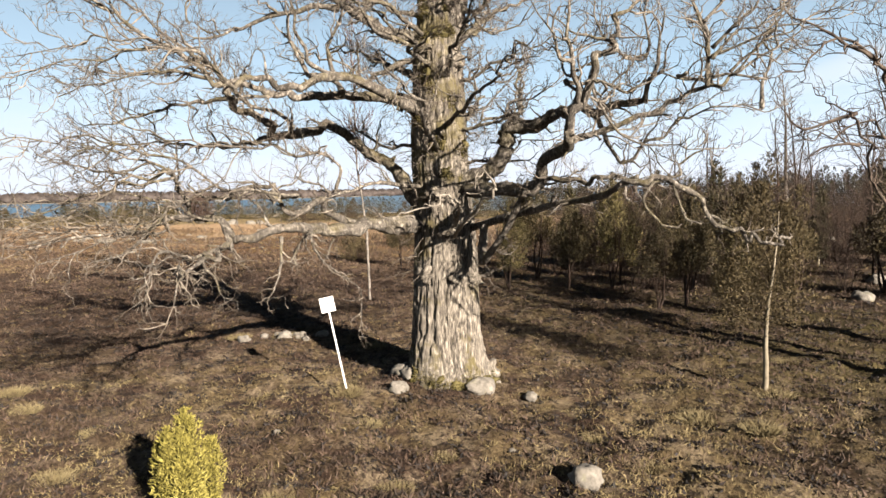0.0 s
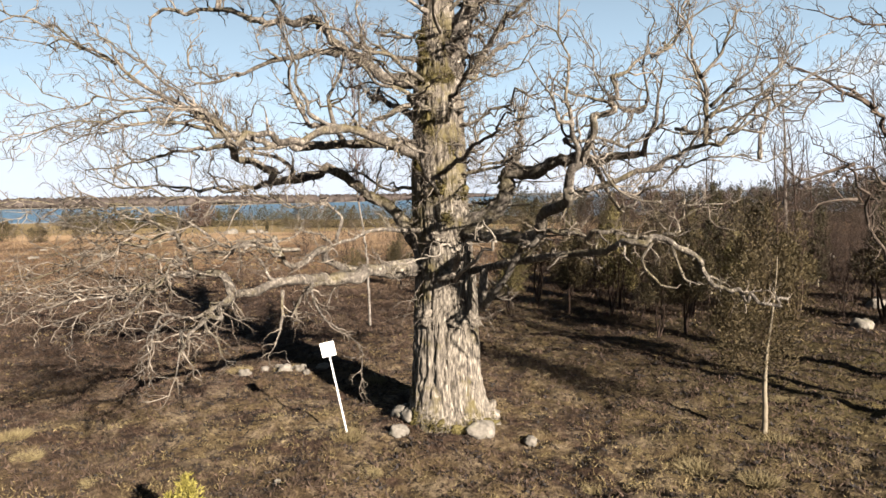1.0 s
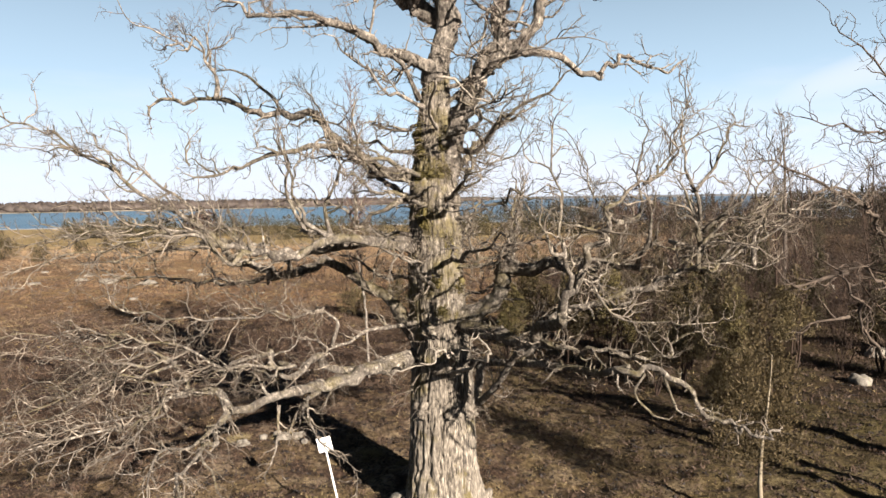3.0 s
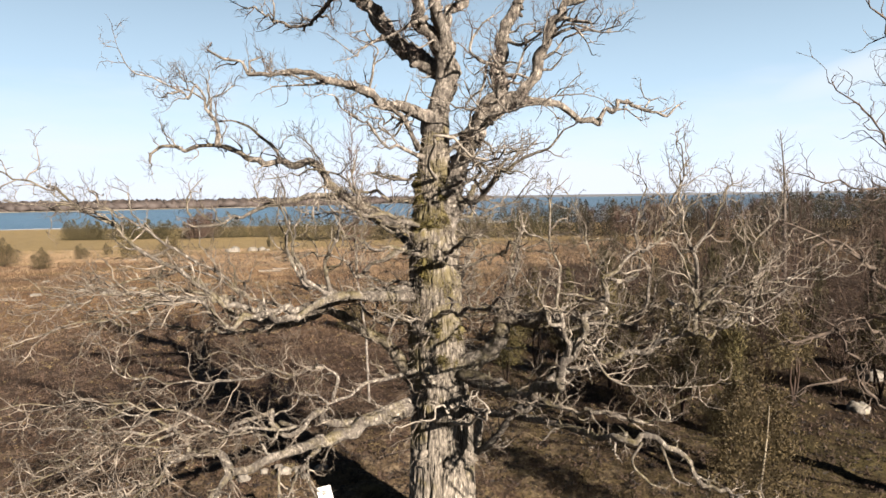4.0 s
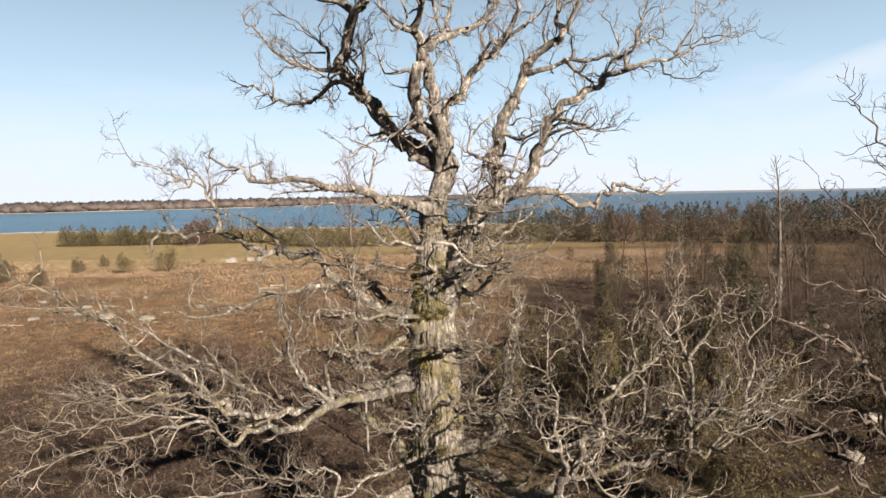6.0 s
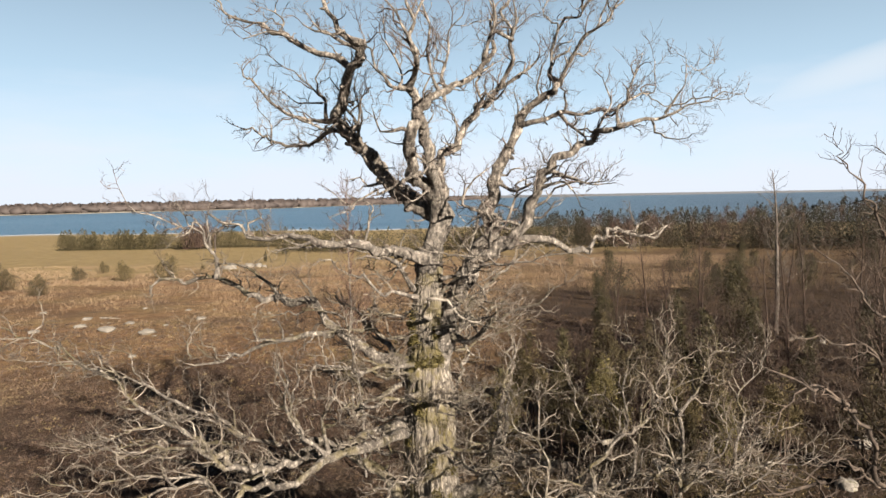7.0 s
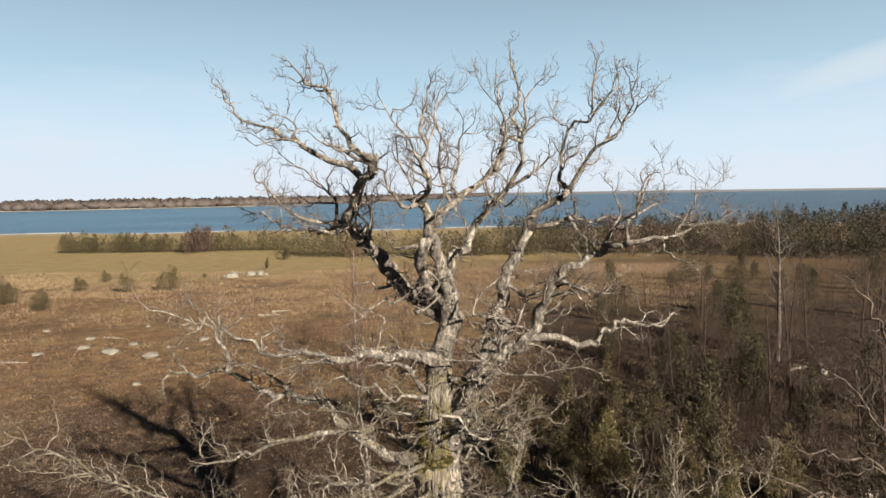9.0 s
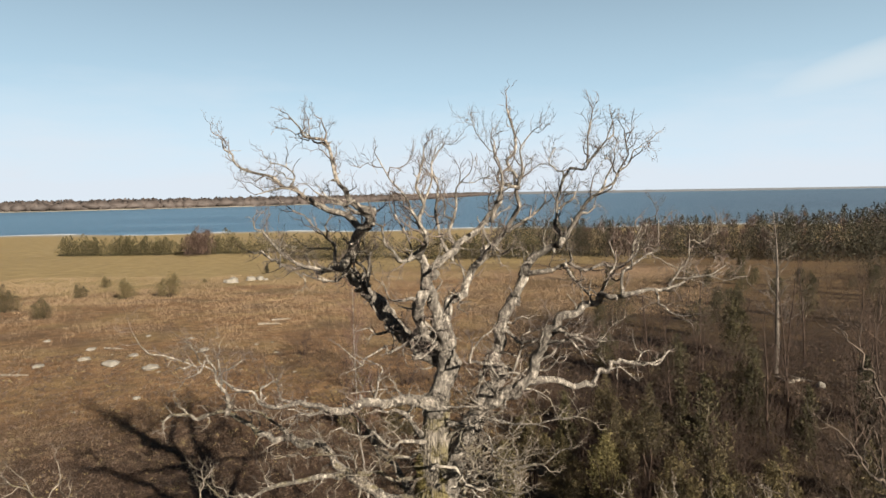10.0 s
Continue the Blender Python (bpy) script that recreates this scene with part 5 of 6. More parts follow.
    # shorter limbs all round the middle of the trunk
    for k in range(14):
        z = 4.8 + 4.8 * k / 14
        a = (2.4 * k + rng.uniform(-0.5, 0.5)) % 6.283
        if abs(a - 4.71) < 0.6:
            a += 1.1  # keeps the front of the stem open
        x, y = (float(c) for c in trunk_axis(z))
        far = rng.uniform(2.2, 3.6)
        way = [(x + f * far * math.cos(a) + g * math.sin(a), y + f * far * math.sin(a) - g * math.cos(a), z + f * far * 0.22 + h) for f, g, h in ((0.1, 0, 0), (0.4, rng.uniform(-0.3, 0.3), 0), (0.7, rng.uniform(-0.4, 0.4), rng.uniform(-0.1, 0.3)), (1.0, rng.uniform(-0.5, 0.5), rng.uniform(-0.1, 0.4)))]
        limb(oak, way, r0=0.06, r1=0.015, up=0.2, spread=0.75, every=0.4, rough=0.08)
    # crooked short limbs crowding the fork
    for k in range(5):
        z = 8.2 + 1.9 * rng.random()
        a = rng.choice((rng.uniform(-3.5, -2.3), rng.uniform(-0.9, 0.4)))
        x, y = (float(c) for c in trunk_axis(z))
        far = rng.uniform(1.0, 2.4)
        way = [(x + f * far * math.cos(a + g), y + f * far * math.sin(a + g), z + h) for f, g, h in ((0.1, 0, 0), (0.4, rng.uniform(-0.4, 0.4), rng.uniform(-0.2, 0.3)), (0.7, rng.uniform(-0.5, 0.5), rng.uniform(-0.3, 0.3)), (1.0, rng.uniform(-0.6, 0.6), rng.uniform(-0.3, 0.6)))]
        limb(oak, way, r0=0.06, r1=0.016, up=0.15, spread=0.55, every=0.42, rough=0.08)
    # gnarled short limbs along the upper stems
    stems = ([(0.26, 14.38, 7.96), (0.76, 14.25, 9.28), (1.3, 14.3, 10.39), (1.45, 14.5, 11.41)], [(1.03, 14.2, 9.74), (1.9, 13.9, 10.34), (2.48, 13.6, 11.62)], [(-0.28, 14.4, 10.99), (-1.06, 14.47, 11.74), (-1.68, 14.5, 12.42), (-1.77, 14.2, 13.13)], [(0.1, 13.9, 11.21), (-0.21, 13.0, 11.94), (-0.1, 12.75, 12.69)], [(0.22, 14.4, 11.6), (0.69, 14.7, 12.38), (1.29, 15.2, 13.14)])
    for number, stem in zip((9, 8, 7, 5, 5), stems):
        line = spline(stem, number)
        for k in range(number):
            east = 0.6 if number > 7 else 0.0
            d = unit((rng.normal(east, 0.7), rng.uniform(-1.0, 0.3), rng.uniform(-0.15, 0.5)))
            way = wander(line[k], d, rng.uniform(0.8, 2.0), 5, 0.4, 0.05)
            limb(oak, way, r0=rng.uniform(0.035, 0.065), r1=0.014, up=0.25, spread=0.5, every=0.45, rough=0.08)
    # front and back
    L((-0.1, 13.9, 5.2), (-0.3, 12.6, 5.6), (-0.5, 11.6, 6.0), (-0.9, 10.6, 6.3), r0=0.07, r1=0.02, spread=0.8, every=0.36)
    L((0.1, 13.9, 6.7), (0.4, 12.4, 7.2), (0.7, 11.0, 7.5), r0=0.07, r1=0.02, spread=0.8, every=0.36)
    L((0.1, 13.9, 5.7), (0.7, 12.1, 6.1), (1.2, 10.4, 6.5), r0=0.07, r1=0.02, spread=0.8, every=0.36)
    L((-0.2, 14.0, 6.9), (-1.0, 12.5, 7.2), (-1.6, 11.1, 7.5), r0=0.07, r1=0.02, spread=0.8, every=0.36)
    L((0.1, 14.9, 5.0), (0.5, 17.0, 6.0), (1.2, 19.0, 7.0), r0=0.15, r1=0.03, spread=0.9)
    L((-0.2, 14.9, 6.6), (-1.4, 17.0, 7.5), (-2.8, 18.8, 8.3), r0=0.15, r1=0.03, spread=0.9)
    L((0.2, 14.8, 7.4), (1.2, 16.8, 8.6), (2.6, 18.4, 9.5), r0=0.14, r1=0.03, spread=0.9)
    return oak


make_oak()

# ---- other trees and shrubs ----
def juniper(name, label, high, wide, spires, tufts, material, bare=0.0, stems=1, category="juniper", fine=1.0):
    """An upright conifer: stem and a crown of spires made of small sprays."""
    ob = tagged(new(name), label, category)
    wood, crown_soup = Soup(), Soup()
    for k in range(stems):
        a = rng.random() * 6.28
        lean = 0.0 if stems == 1 else 0.16
        wood.tube(wander((0.1 * lean * math.cos(a), 0.1 * lean * math.sin(a), -0.15), (lean * math.cos(a), lean * math.sin(a), 1), high * 0.8, 12, 0.13 if stems > 1 else 0.04, 0.2), np.linspace(0.02 * high ** 0.7, 0.008, 12), 6)
    part("trunk", wood, SCRUB if stems > 1 else PALE_STEM, ob)
    per = tufts // spires
    for k in range(spires):
        a, off = rng.random() * 6.28, (0 if k == 0 else rng.uniform(0.25, 0.8)) * wide
        h = high * (1.0 if k == 0 else 1.05 - 0.55 * off / wide + rng.uniform(-0.12, 0.08))
        w = wide * (0.75 if spires == 1 else rng.uniform(0.26, 0.46))
        f = rng.random(per) ** 0.8
        z = bare * high + f * (h - bare * high)
        r = w * (1 - np.abs(1.7 * f - 0.75) ** 2.6 * 0.93).clip(0.05, 1) * np.sqrt(rng.random(per)) * rng.uniform(0.7, 1.25, per)
        b = rng.random(per) * 6.28
        clump = 0.16 * wide * np.sin(b * 3 + z * 6 + k) * np.sin(z * 3.3 + b)
        x = off * math.cos(a) + (r + clump * (r > 0.2 * w)) * np.cos(b)
        y = off * math.sin(a) + (r + clump * (r > 0.2 * w)) * np.sin(b)
        d = np.stack([np.cos(b) * 0.7, np.sin(b) * 0.7, 0.35 + 0.9 * f], -1) + rng.normal(0, 0.55, (per, 3))
        size = rng.uniform(0.6, 1.3, per) * 0.044 * fine * high ** 0.55
        blades(crown_soup, np.stack([x, y, z], -1), d, size * 2.0, size * 0.34)
    part("crown", crown_soup, material, ob)
    return ob


def bare_shrub(name, label, high, stems, material, density=1.0, category="shrub", lean=0.45, thick=0.018):
    ob = tagged(new(name), label, category)
    fine = Soup()
    for k in range(stems):
        a = rng.random() * 6.28
        L = high * rng.uniform(0.6, 1.05)
        q = wander((0.12 * math.cos(a), 0.12 * math.sin(a), -0.1), (lean * math.cos(a), lean * math.sin(a), 1), L, 7, 0.13, 0.08)
        wood = Soup()
        wood.tube(q, np.linspace(thick, 0.006, 7), 4)
        part("stem", wood, material, ob)
        for i in range(int(8 * density)):
            s = rng.uniform(0.25, 1.0) * 6
            p = q[int(s)] + (q[min(int(s) + 1, 6)] - q[int(s)]) * (s % 1)
            e = wander(p, rng.normal(0, 0.7, 3) + np.array((0, 0, 0.8)), L * rng.uniform(0.2, 0.42), 3, 0.2, 0.1)
            fine.tube(e, (0.008, 0.006, 0.004), 3)
            for j in range(3):
                fine.tube(wander(e[rng.integers(1, 3)], rng.normal(0, 0.7, 3) + np.array((0, 0, 0.7)), L * rng.uniform(0.1, 0.22), 3, 0.2, 0.1), (0.0055, 0.0045, 0.003), 3)
    tagged(part("twig_spray", fine, material, ob), kind="stuff")
    return ob


def bare_tree(name, label, high, r0, boughs, material, spread=0.3, up=0.5, first=0.22, category="tree", every=0.5, droop=0.0, stout=0.34):
    ob = tagged(new(name), label, category)
    wood = Soup()
    q = wander((0, 0, -0.2), (0, 0, 1), high, 16, 0.05, 0.25)
    wood.tube(q, np.linspace(r0, 0.02, 16), 8)
    part("trunk", wood, material, ob)
    for k in range(boughs):
        f = first + (0.97 - first) * (k + 0.5) / boughs
        p = q[int(f * 15)] + (q[min(int(f * 15) + 1, 15)] - q[int(f * 15)]) * ((f * 15) % 1)
        a = k * 2.4 + rng.uniform(-0.4, 0.4)
        L = high * spread * (1.15 - f * 0.75) * rng.uniform(0.7, 1.2)
        e = wander(p, (math.cos(a), math.sin(a), up), L, 8, 0.14, 0.10 - droop)
        w2, f2 = Soup(), Soup()
        w2.tube(e, np.linspace(r0 * stout * (1.1 - f * 0.7), 0.009, 8), 5)
        twigs(f2, f2, e, every * 0.45, L * 0.36, 0.25, 0.009)
        b = part("branch", w2, material, ob)
        if f2.n:
            tagged(part("twig_spray", f2, material, b), kind="stuff")
    return ob


def put(ob, x, y, turn=0.0, size=1.0, label=""):
    """Stand a thing on the ground there."""
    ob.matrix_basis = pose(x, y, float(ground_z(x, y)) - 0.03, 0, 0, turn) @ Matrix.Scale(size, 4)
    if label:
        ob["label"] = label
    return ob


def again(ob, x, y, turn=0.0, size=1.0, label=""):
    m = pose(x, y, float(ground_z(x, y)) - 0.03, 0, 0, turn)
    c = copy_thing(ob, m)
    c.matrix_basis = m @ Matrix.Scale(size, 4)
    if label:
        c["label"] = label
    return c


# single plants near the oak
rng = np.random.default_rng(21)
put(juniper("yellow_juniper", "bright yellow-green juniper bush growing in heath", 1.42, 0.44, 9, 15000, YELLOW_JUNIPER, fine=0.58, category="juniper"), -3.35, 8.5)
put(juniper("young_juniper", "brown-green young juniper with a bare pale stem", 4.9, 1.0, 9, 16000, PALE_NEEDLES, fine=0.33, bare=0.27), 6.65, 13.7)
BARE = put(bare_tree("bare_tree", "leafless tree with many fine drooping twigs", 12.4, 0.16, 30, BROWN_BARK, spread=0.36, up=0.55, every=0.5, stout=0.26), 12.5, 16.9)
# two unseen copies, added only to cast more shade on the eastern ground
again(BARE, 12.6, 10.4, 120, 0.95)
again(BARE, 15.8, 11.6, 210, 1.05)
put(bare_tree("dead_tree", "grey dead tree with short bare spreading branches", 12.3, 0.21, 46, GREY_BARK, spread=0.2, up=0.55, first=0.3, every=0.6, stout=0.2), 24.6, 48.5)

def make_side_tree(x, y):
    """A leafless tree beside the oak with long arching boughs on its west side."""
    tree = put(bare_tree("bare_tree", "grey leafless tree with arching boughs beside the oak", 10.6, 0.17, 18, SIDE_BARK, spread=0.3, up=0.6, first=0.4, every=0.6, stout=0.22), x, y)
    foot = np.array(tree.matrix_basis.translation)
    S = lambda *way, **k: limb(tree, np.asarray(way) - foot, material=SIDE_BARK, gap=0.26, **k)
    S((10.87, 14.20, 4.29), (9.59, 14.00, 4.79), (9.38, 13.80, 5.75), (8.83, 13.50, 6.42), (8.36, 13.30, 6.74), (7.66, 13.30, 7.10), (7.03, 13.20, 7.43), (6.41, 13.10, 7.70), (6.03, 13.00, 7.79), r0=0.083, r1=0.016, spread=0.8, every=0.42)
    S((10.87, 14.20, 6.60), (9.55, 13.40, 7.10), (8.88, 12.80, 7.65), (8.33, 12.60, 8.03), (8.00, 12.60, 8.14), (7.36, 12.60, 8.26), (6.71, 12.60, 8.38), r0=0.057, r1=0.016, spread=0.8, every=0.42)
    S((10.87, 14.20, 7.35), (9.50, 13.20, 7.85), (8.85, 12.80, 8.52), (8.30, 12.60, 8.96), (7.96, 12.60, 9.45), (7.42, 12.60, 9.89), (7.22, 12.60, 10.11), r0=0.050, r1=0.011, spread=0.8, every=0.42)
    S((10.87, 14.20, 8.73), (9.45, 13.20, 9.23), (8.75, 12.80, 10.39), (8.28, 12.60, 10.99), (7.95, 12.60, 11.47), (7.67, 12.60, 11.90), r0=0.050, r1=0.011, spread=0.8, every=0.42)
    S((8.47, 13.30, 6.70), (7.77, 13.30, 7.16), (7.11, 13.00, 6.80), (6.52, 12.80, 6.42), (5.56, 12.60, 6.29), r0=0.045, r1=0.011, spread=0.8, every=0.42)
    S((10.87, 14.20, 4.16), (9.69, 14.00, 4.66), (8.94, 13.60, 5.23), (8.34, 13.40, 5.57), (7.65, 13.20, 5.31), (6.87, 13.00, 5.17), r0=0.053, r1=0.016, spread=0.8, every=0.42)
    S((10.87, 14.20, 2.99), (9.59, 14.00, 3.49), (8.16, 12.80, 4.47), (7.33, 12.00, 5.24), (7.24, 12.20, 5.61), (6.93, 12.60, 6.01), r0=0.059, r1=0.016, spread=0.8, every=0.42)
    S((6.86, 11.20, 4.97), (6.29, 11.00, 4.89), (5.92, 11.00, 4.76), r0=0.038, r1=0.014, spread=0.8, every=0.42)
    S((7.44, 12.20, 5.61), (6.58, 12.30, 5.38), (6.32, 12.40, 5.58), (6.05, 12.50, 5.88), r0=0.041, r1=0.011, spread=0.8, every=0.42)
    return tree


make_side_tree(10.9, 14.2)

SLIM = put(bare_tree("slim_tree", "slender leafless brown tree in the thicket", 8.0, 0.075, 24, SCRUB, spread=0.24, up=1.0, first=0.15, every=0.55), 21.0, 31.0)
for x, y, s in ((17.0, 34, 0.95), (19.5, 37, 1.05), (24.0, 37, 1.0), (26.0, 41, 1.1), (15.0, 38, 0.9), (12.5, 36, 0.85), (22.5, 43, 1.05), (29.0, 44, 1.0), (10.5, 40, 0.9), (18.0, 46, 1.0), (14.0, 45, 0.95), (27.5, 50, 1.1), (33.0, 50, 1.05), (18.3, 28.5, 0.8)):
    again(SLIM, x, y, rng.uniform(0, 360), s)
# lighter needles for the pale junipers, with sunlight put into the colour
SUNNY_NEEDLES = leaf_material("sunlit_olive_needles", [(0.15, (0.05, 0.04, 0.013)), (0.5, (0.155, 0.124, 0.042)), (0.85, (0.31, 0.25, 0.092))])
JUNIPERS = [
    juniper("juniper", "dark olive juniper bush in rough grass", 3.8, 1.35, 7, 6200, JUNIPER, fine=0.72, bare=0.05),
    juniper("juniper", "brown-green juniper with browsed lower stem", 4.4, 1.3, 6, 8200, BROWN_NEEDLES, fine=0.5, bare=0.33, stems=3),
    juniper("juniper", "slender dark juniper column in scrub", 4.4, 1.0, 5, 5000, JUNIPER, fine=0.72, bare=0.1),
    juniper("juniper", "low spreading olive juniper in the field", 2.7, 1.5, 9, 5200, BROWN_NEEDLES, fine=0.75, bare=0.08, stems=3),
    juniper("juniper", "pale yellow-olive juniper, coloured as if sunlit, with drooping tips on turf", 4.3, 1.15, 5, 6500, SUNNY_NEEDLES, fine=0.55, bare=0.24, stems=3),
]
FAR_JUNIPERS = [
    juniper("juniper", "dark olive juniper bush in rough grass", 3.6, 1.9, 9, 2800, JUNIPER, bare=0.03, fine=0.9),
    juniper("juniper", "dark brown-green juniper in leafless scrub", 4.0, 1.6, 7, 2600, JUNIPER, bare=0.08),
]
put(FAR_JUNIPERS[0], 24.0, 62.0), put(FAR_JUNIPERS[1], 31.0, 70.0)
SHRUBS = [
    bare_shrub("bare_shrub", "brown leafless shrub in the thicket", 3.0, 7, SCRUB),
    bare_shrub("bare_shrub", "tall thin leafless shrub in the thicket", 4.2, 5, SCRUB, lean=0.25),
    bare_shrub("bare_shrub", "grey leafless shrub with spreading stems", 2.4, 9, SCRUB, lean=0.7),
]
put(JUNIPERS[0], 17.2, 36.6), put(JUNIPERS[1], 16.2, 24.5, 40), put(JUNIPERS[2], 12.0, 33.0), put(JUNIPERS[3], -47.7, 76.5), put(JUNIPERS[4], 6.6, 26.4)
put(SHRUBS[0], 9.0, 38.0), put(SHRUBS[1], 14.0, 36.0), put(SHRUBS[2], 19.0, 36.0)
# junipers in the grazed field, on the turf by the oak, and in the thicket
for x, y, k, s in ((-55.8, 81.6, 3, 1.35), (-54.7, 96.6, 3, 0.9), (-59.0, 112, 3, 0.8), (-41.0, 96.2, 3, 1.45), (-46.7, 94.2, 3, 1.15), (-37.6, 136, 2, 0.6), (-41.3, 167, 0, 0.9), (-44, 118, 3, 0.35), (-60, 74, 3, 1.0), (-2.5, 35, 1, 0.7), (-5.5, 38, 3, 0.7)):
    again(JUNIPERS[k], x, y, rng.uniform(0, 360), s)
for x, y, k, s in ((2.5, 27.2, 4, 0.85), (4.0, 29.5, 1, 1.05), (5.0, 27, 1, 0.85), (7.5, 28.5, 1, 1.0), (7.2, 22.4, 1, 0.72), (8.3, 22.8, 1, 0.85), (8.2, 18.8, 1, 0.62), (9.4, 25.5, 1, 0.95), (10.6, 24.0, 4, 0.8), (11.6, 26.5, 1, 1.05), (13.2, 25, 1, 0.95), (5.8, 31.5, 2, 1.0), (9.8, 31, 1, 1.1), (12.4, 31, 2, 1.2), (8.2, 33, 1, 1.1)):
    again(JUNIPERS[k], x, y, rng.uniform(0, 360), s)
for x, y, k, s in ((17.2, 23.6, 0, 0.9), (19.5, 26.5, 0, 1.0), (18.5, 33, 2, 0.9), (22, 34, 2, 1.2), (24, 31, 0, 1.2), (26.5, 36, 2, 1.3)):
    again(JUNIPERS[k], x, y, rng.uniform(0, 360), s)
# tall dark junipers standing clear of the scrub
for x, y, k, s in ((15.8, 44.5, 0, 1.1), (18.4, 39.2, 0, 1.15), (19.2, 40.0, 2, 0.95), (23.5, 53.6, 0, 1.3), (12.2, 50.0, 0, 0.9)):
    again(JUNIPERS[k], x, y, rng.uniform(0, 360), s)
for k in range(26):
    y = 56 + 62 * rng.random()
    x = rng.uniform(0.12, 0.78) * y + rng.normal(0, 1.5)
    again(FAR_JUNIPERS[rng.integers(0, 2)], x, y, rng.uniform(0, 360), rng.uniform(0.55, 1.15))
for k in range(26):
    again(SHRUBS[k % 3], rng.uniform(6.5, 21), rng.uniform(25, 35), rng.uniform(0, 360), rng.uniform(0.7, 1.15))
for k in range(100):
    y = 31 + 44 * rng.random() ** 1.3
    x = (0.1 + 0.68 * rng.random() ** 0.8) * y + rng.normal(0, 1.0)
    again(SHRUBS[rng.integers(0, 3)], x, y, rng.uniform(0, 360), rng.uniform(0.6, 1.2))
# scrub thinning out into the field
for k in range(26):
    y = rng.uniform(44, 100)
    again(SHRUBS[rng.integers(0, 3)], rng.uniform(0.33, 0.72) * y, y, rng.uniform(0, 360), rng.uniform(0.8, 1.4))


def make_woodland():
    """The dense conifer wood beyond the fields, and the hedge of junipers by the lake."""
    wood, hedge = Soup(), Soup()

    def spire(soup, x, y, high, wide, n, fine=1.0, blunt=2.2):
        z0 = float(ground_z(x, y))
        f = rng.random(n)
        b = rng.random(n) * 6.28
        r = wide * (1 - f ** blunt) * rng.uniform(0.2, 1.1, n)
        v = np.stack([x + r * np.cos(b), y + r * np.sin(b), z0 + f * high * 0.92], -1)
        d = np.stack([np.cos(b), np.sin(b), 0.5 + 1.3 * f], -1) + rng.normal(0, 0.3, (n, 3))
        size = rng.uniform(0.6, 1.3, n) * 0.1 * high * fine
        blades(soup, v, d, size * 0.85, size * (0.24 if fine == 1.0 else 0.34))

    for k in range(1150):
        x = rng.uniform(14, 230)
        y = 169 - 26 * np.clip((x - 23) / 64, 0, 1) + 60 * rng.random() ** 1.4
        spire(wood, x, y, rng.uniform(6.5, 11.0) + np.clip((x - 62) / 20, 0, 5), rng.uniform(1.7, 3.3), 235, 0.32, 2.4)
    for k in range(300):
        f = rng.random()
        x, y = lerp(-124, -50, f) + rng.normal(0, 1.0), lerp(208, 197, f) + rng.uniform(0, 9)
        bulk = 1.0 + 0.8 * noise.noise((x * 0.16, y * 0.16, 0))
        spire(hedge, x, y, (3.0 + 3.6 * rng.random()) * bulk, rng.uniform(1.3, 2.4) * bulk, 240, 0.5, 2.6)
    for k in range(190):
        f = rng.random()
        x, y = lerp(-46, 22, f) + rng.normal(0, 1.0), lerp(174, 158, f) + rng.uniform(0, 14)
        spire(hedge, x, y, rng.uniform(3.6, 7.0), rng.uniform(1.5, 2.8), 240, 0.5, 3.4)
    tagged(new("conifer_woodland", wood.mesh("conifer_woodland", FAR_CONIFER)), "dark dense juniper and spruce wood by the lake", "woodland", kind="stuff")
    tagged(new("juniper_hedge", hedge.mesh("juniper_hedge", HEDGE)), "belt of olive juniper bushes along the lake meadow", "hedge", kind="stuff")


make_woodland()


def make_bare_wood():
    """Leafless brown trees standing among and before the conifers."""
    wood = Soup()
    for k in range(200):
        x = rng.uniform(34, 235) if k > 9 else rng.uniform(-78, -71)
        y = rng.uniform(150, 205) if k > 9 else rng.uniform(190, 200)
        high = rng.uniform(6, 10) + np.clip((x - 70) / 14, 0, 7)
        n = 170
        f = rng.random(n) ** 0.7
        b = rng.random(n) * 6.28
        r = high * 0.26 * np.sin(np.pi * (0.15 + 0.8 * f)) * rng.random(n)
        v = np.stack([x + r * np.cos(b), y + r * np.sin(b), float(ground_z(x, y)) + f * high * 0.85], -1)
        d = np.stack([np.cos(b) * 0.6, np.sin(b) * 0.6, np.full(n, 1.2)], -1) + rng.normal(0, 0.3, (n, 3))
        blades(wood, v, d, np.full(n, 1.5), np.full(n, 0.055))
    tagged(new("leafless_woodland", wood.mesh("leafless_woodland", FAR_TWIGS)), "brown leafless trees at the edge of the wood", "woodland", kind="stuff")


make_bare_wood()


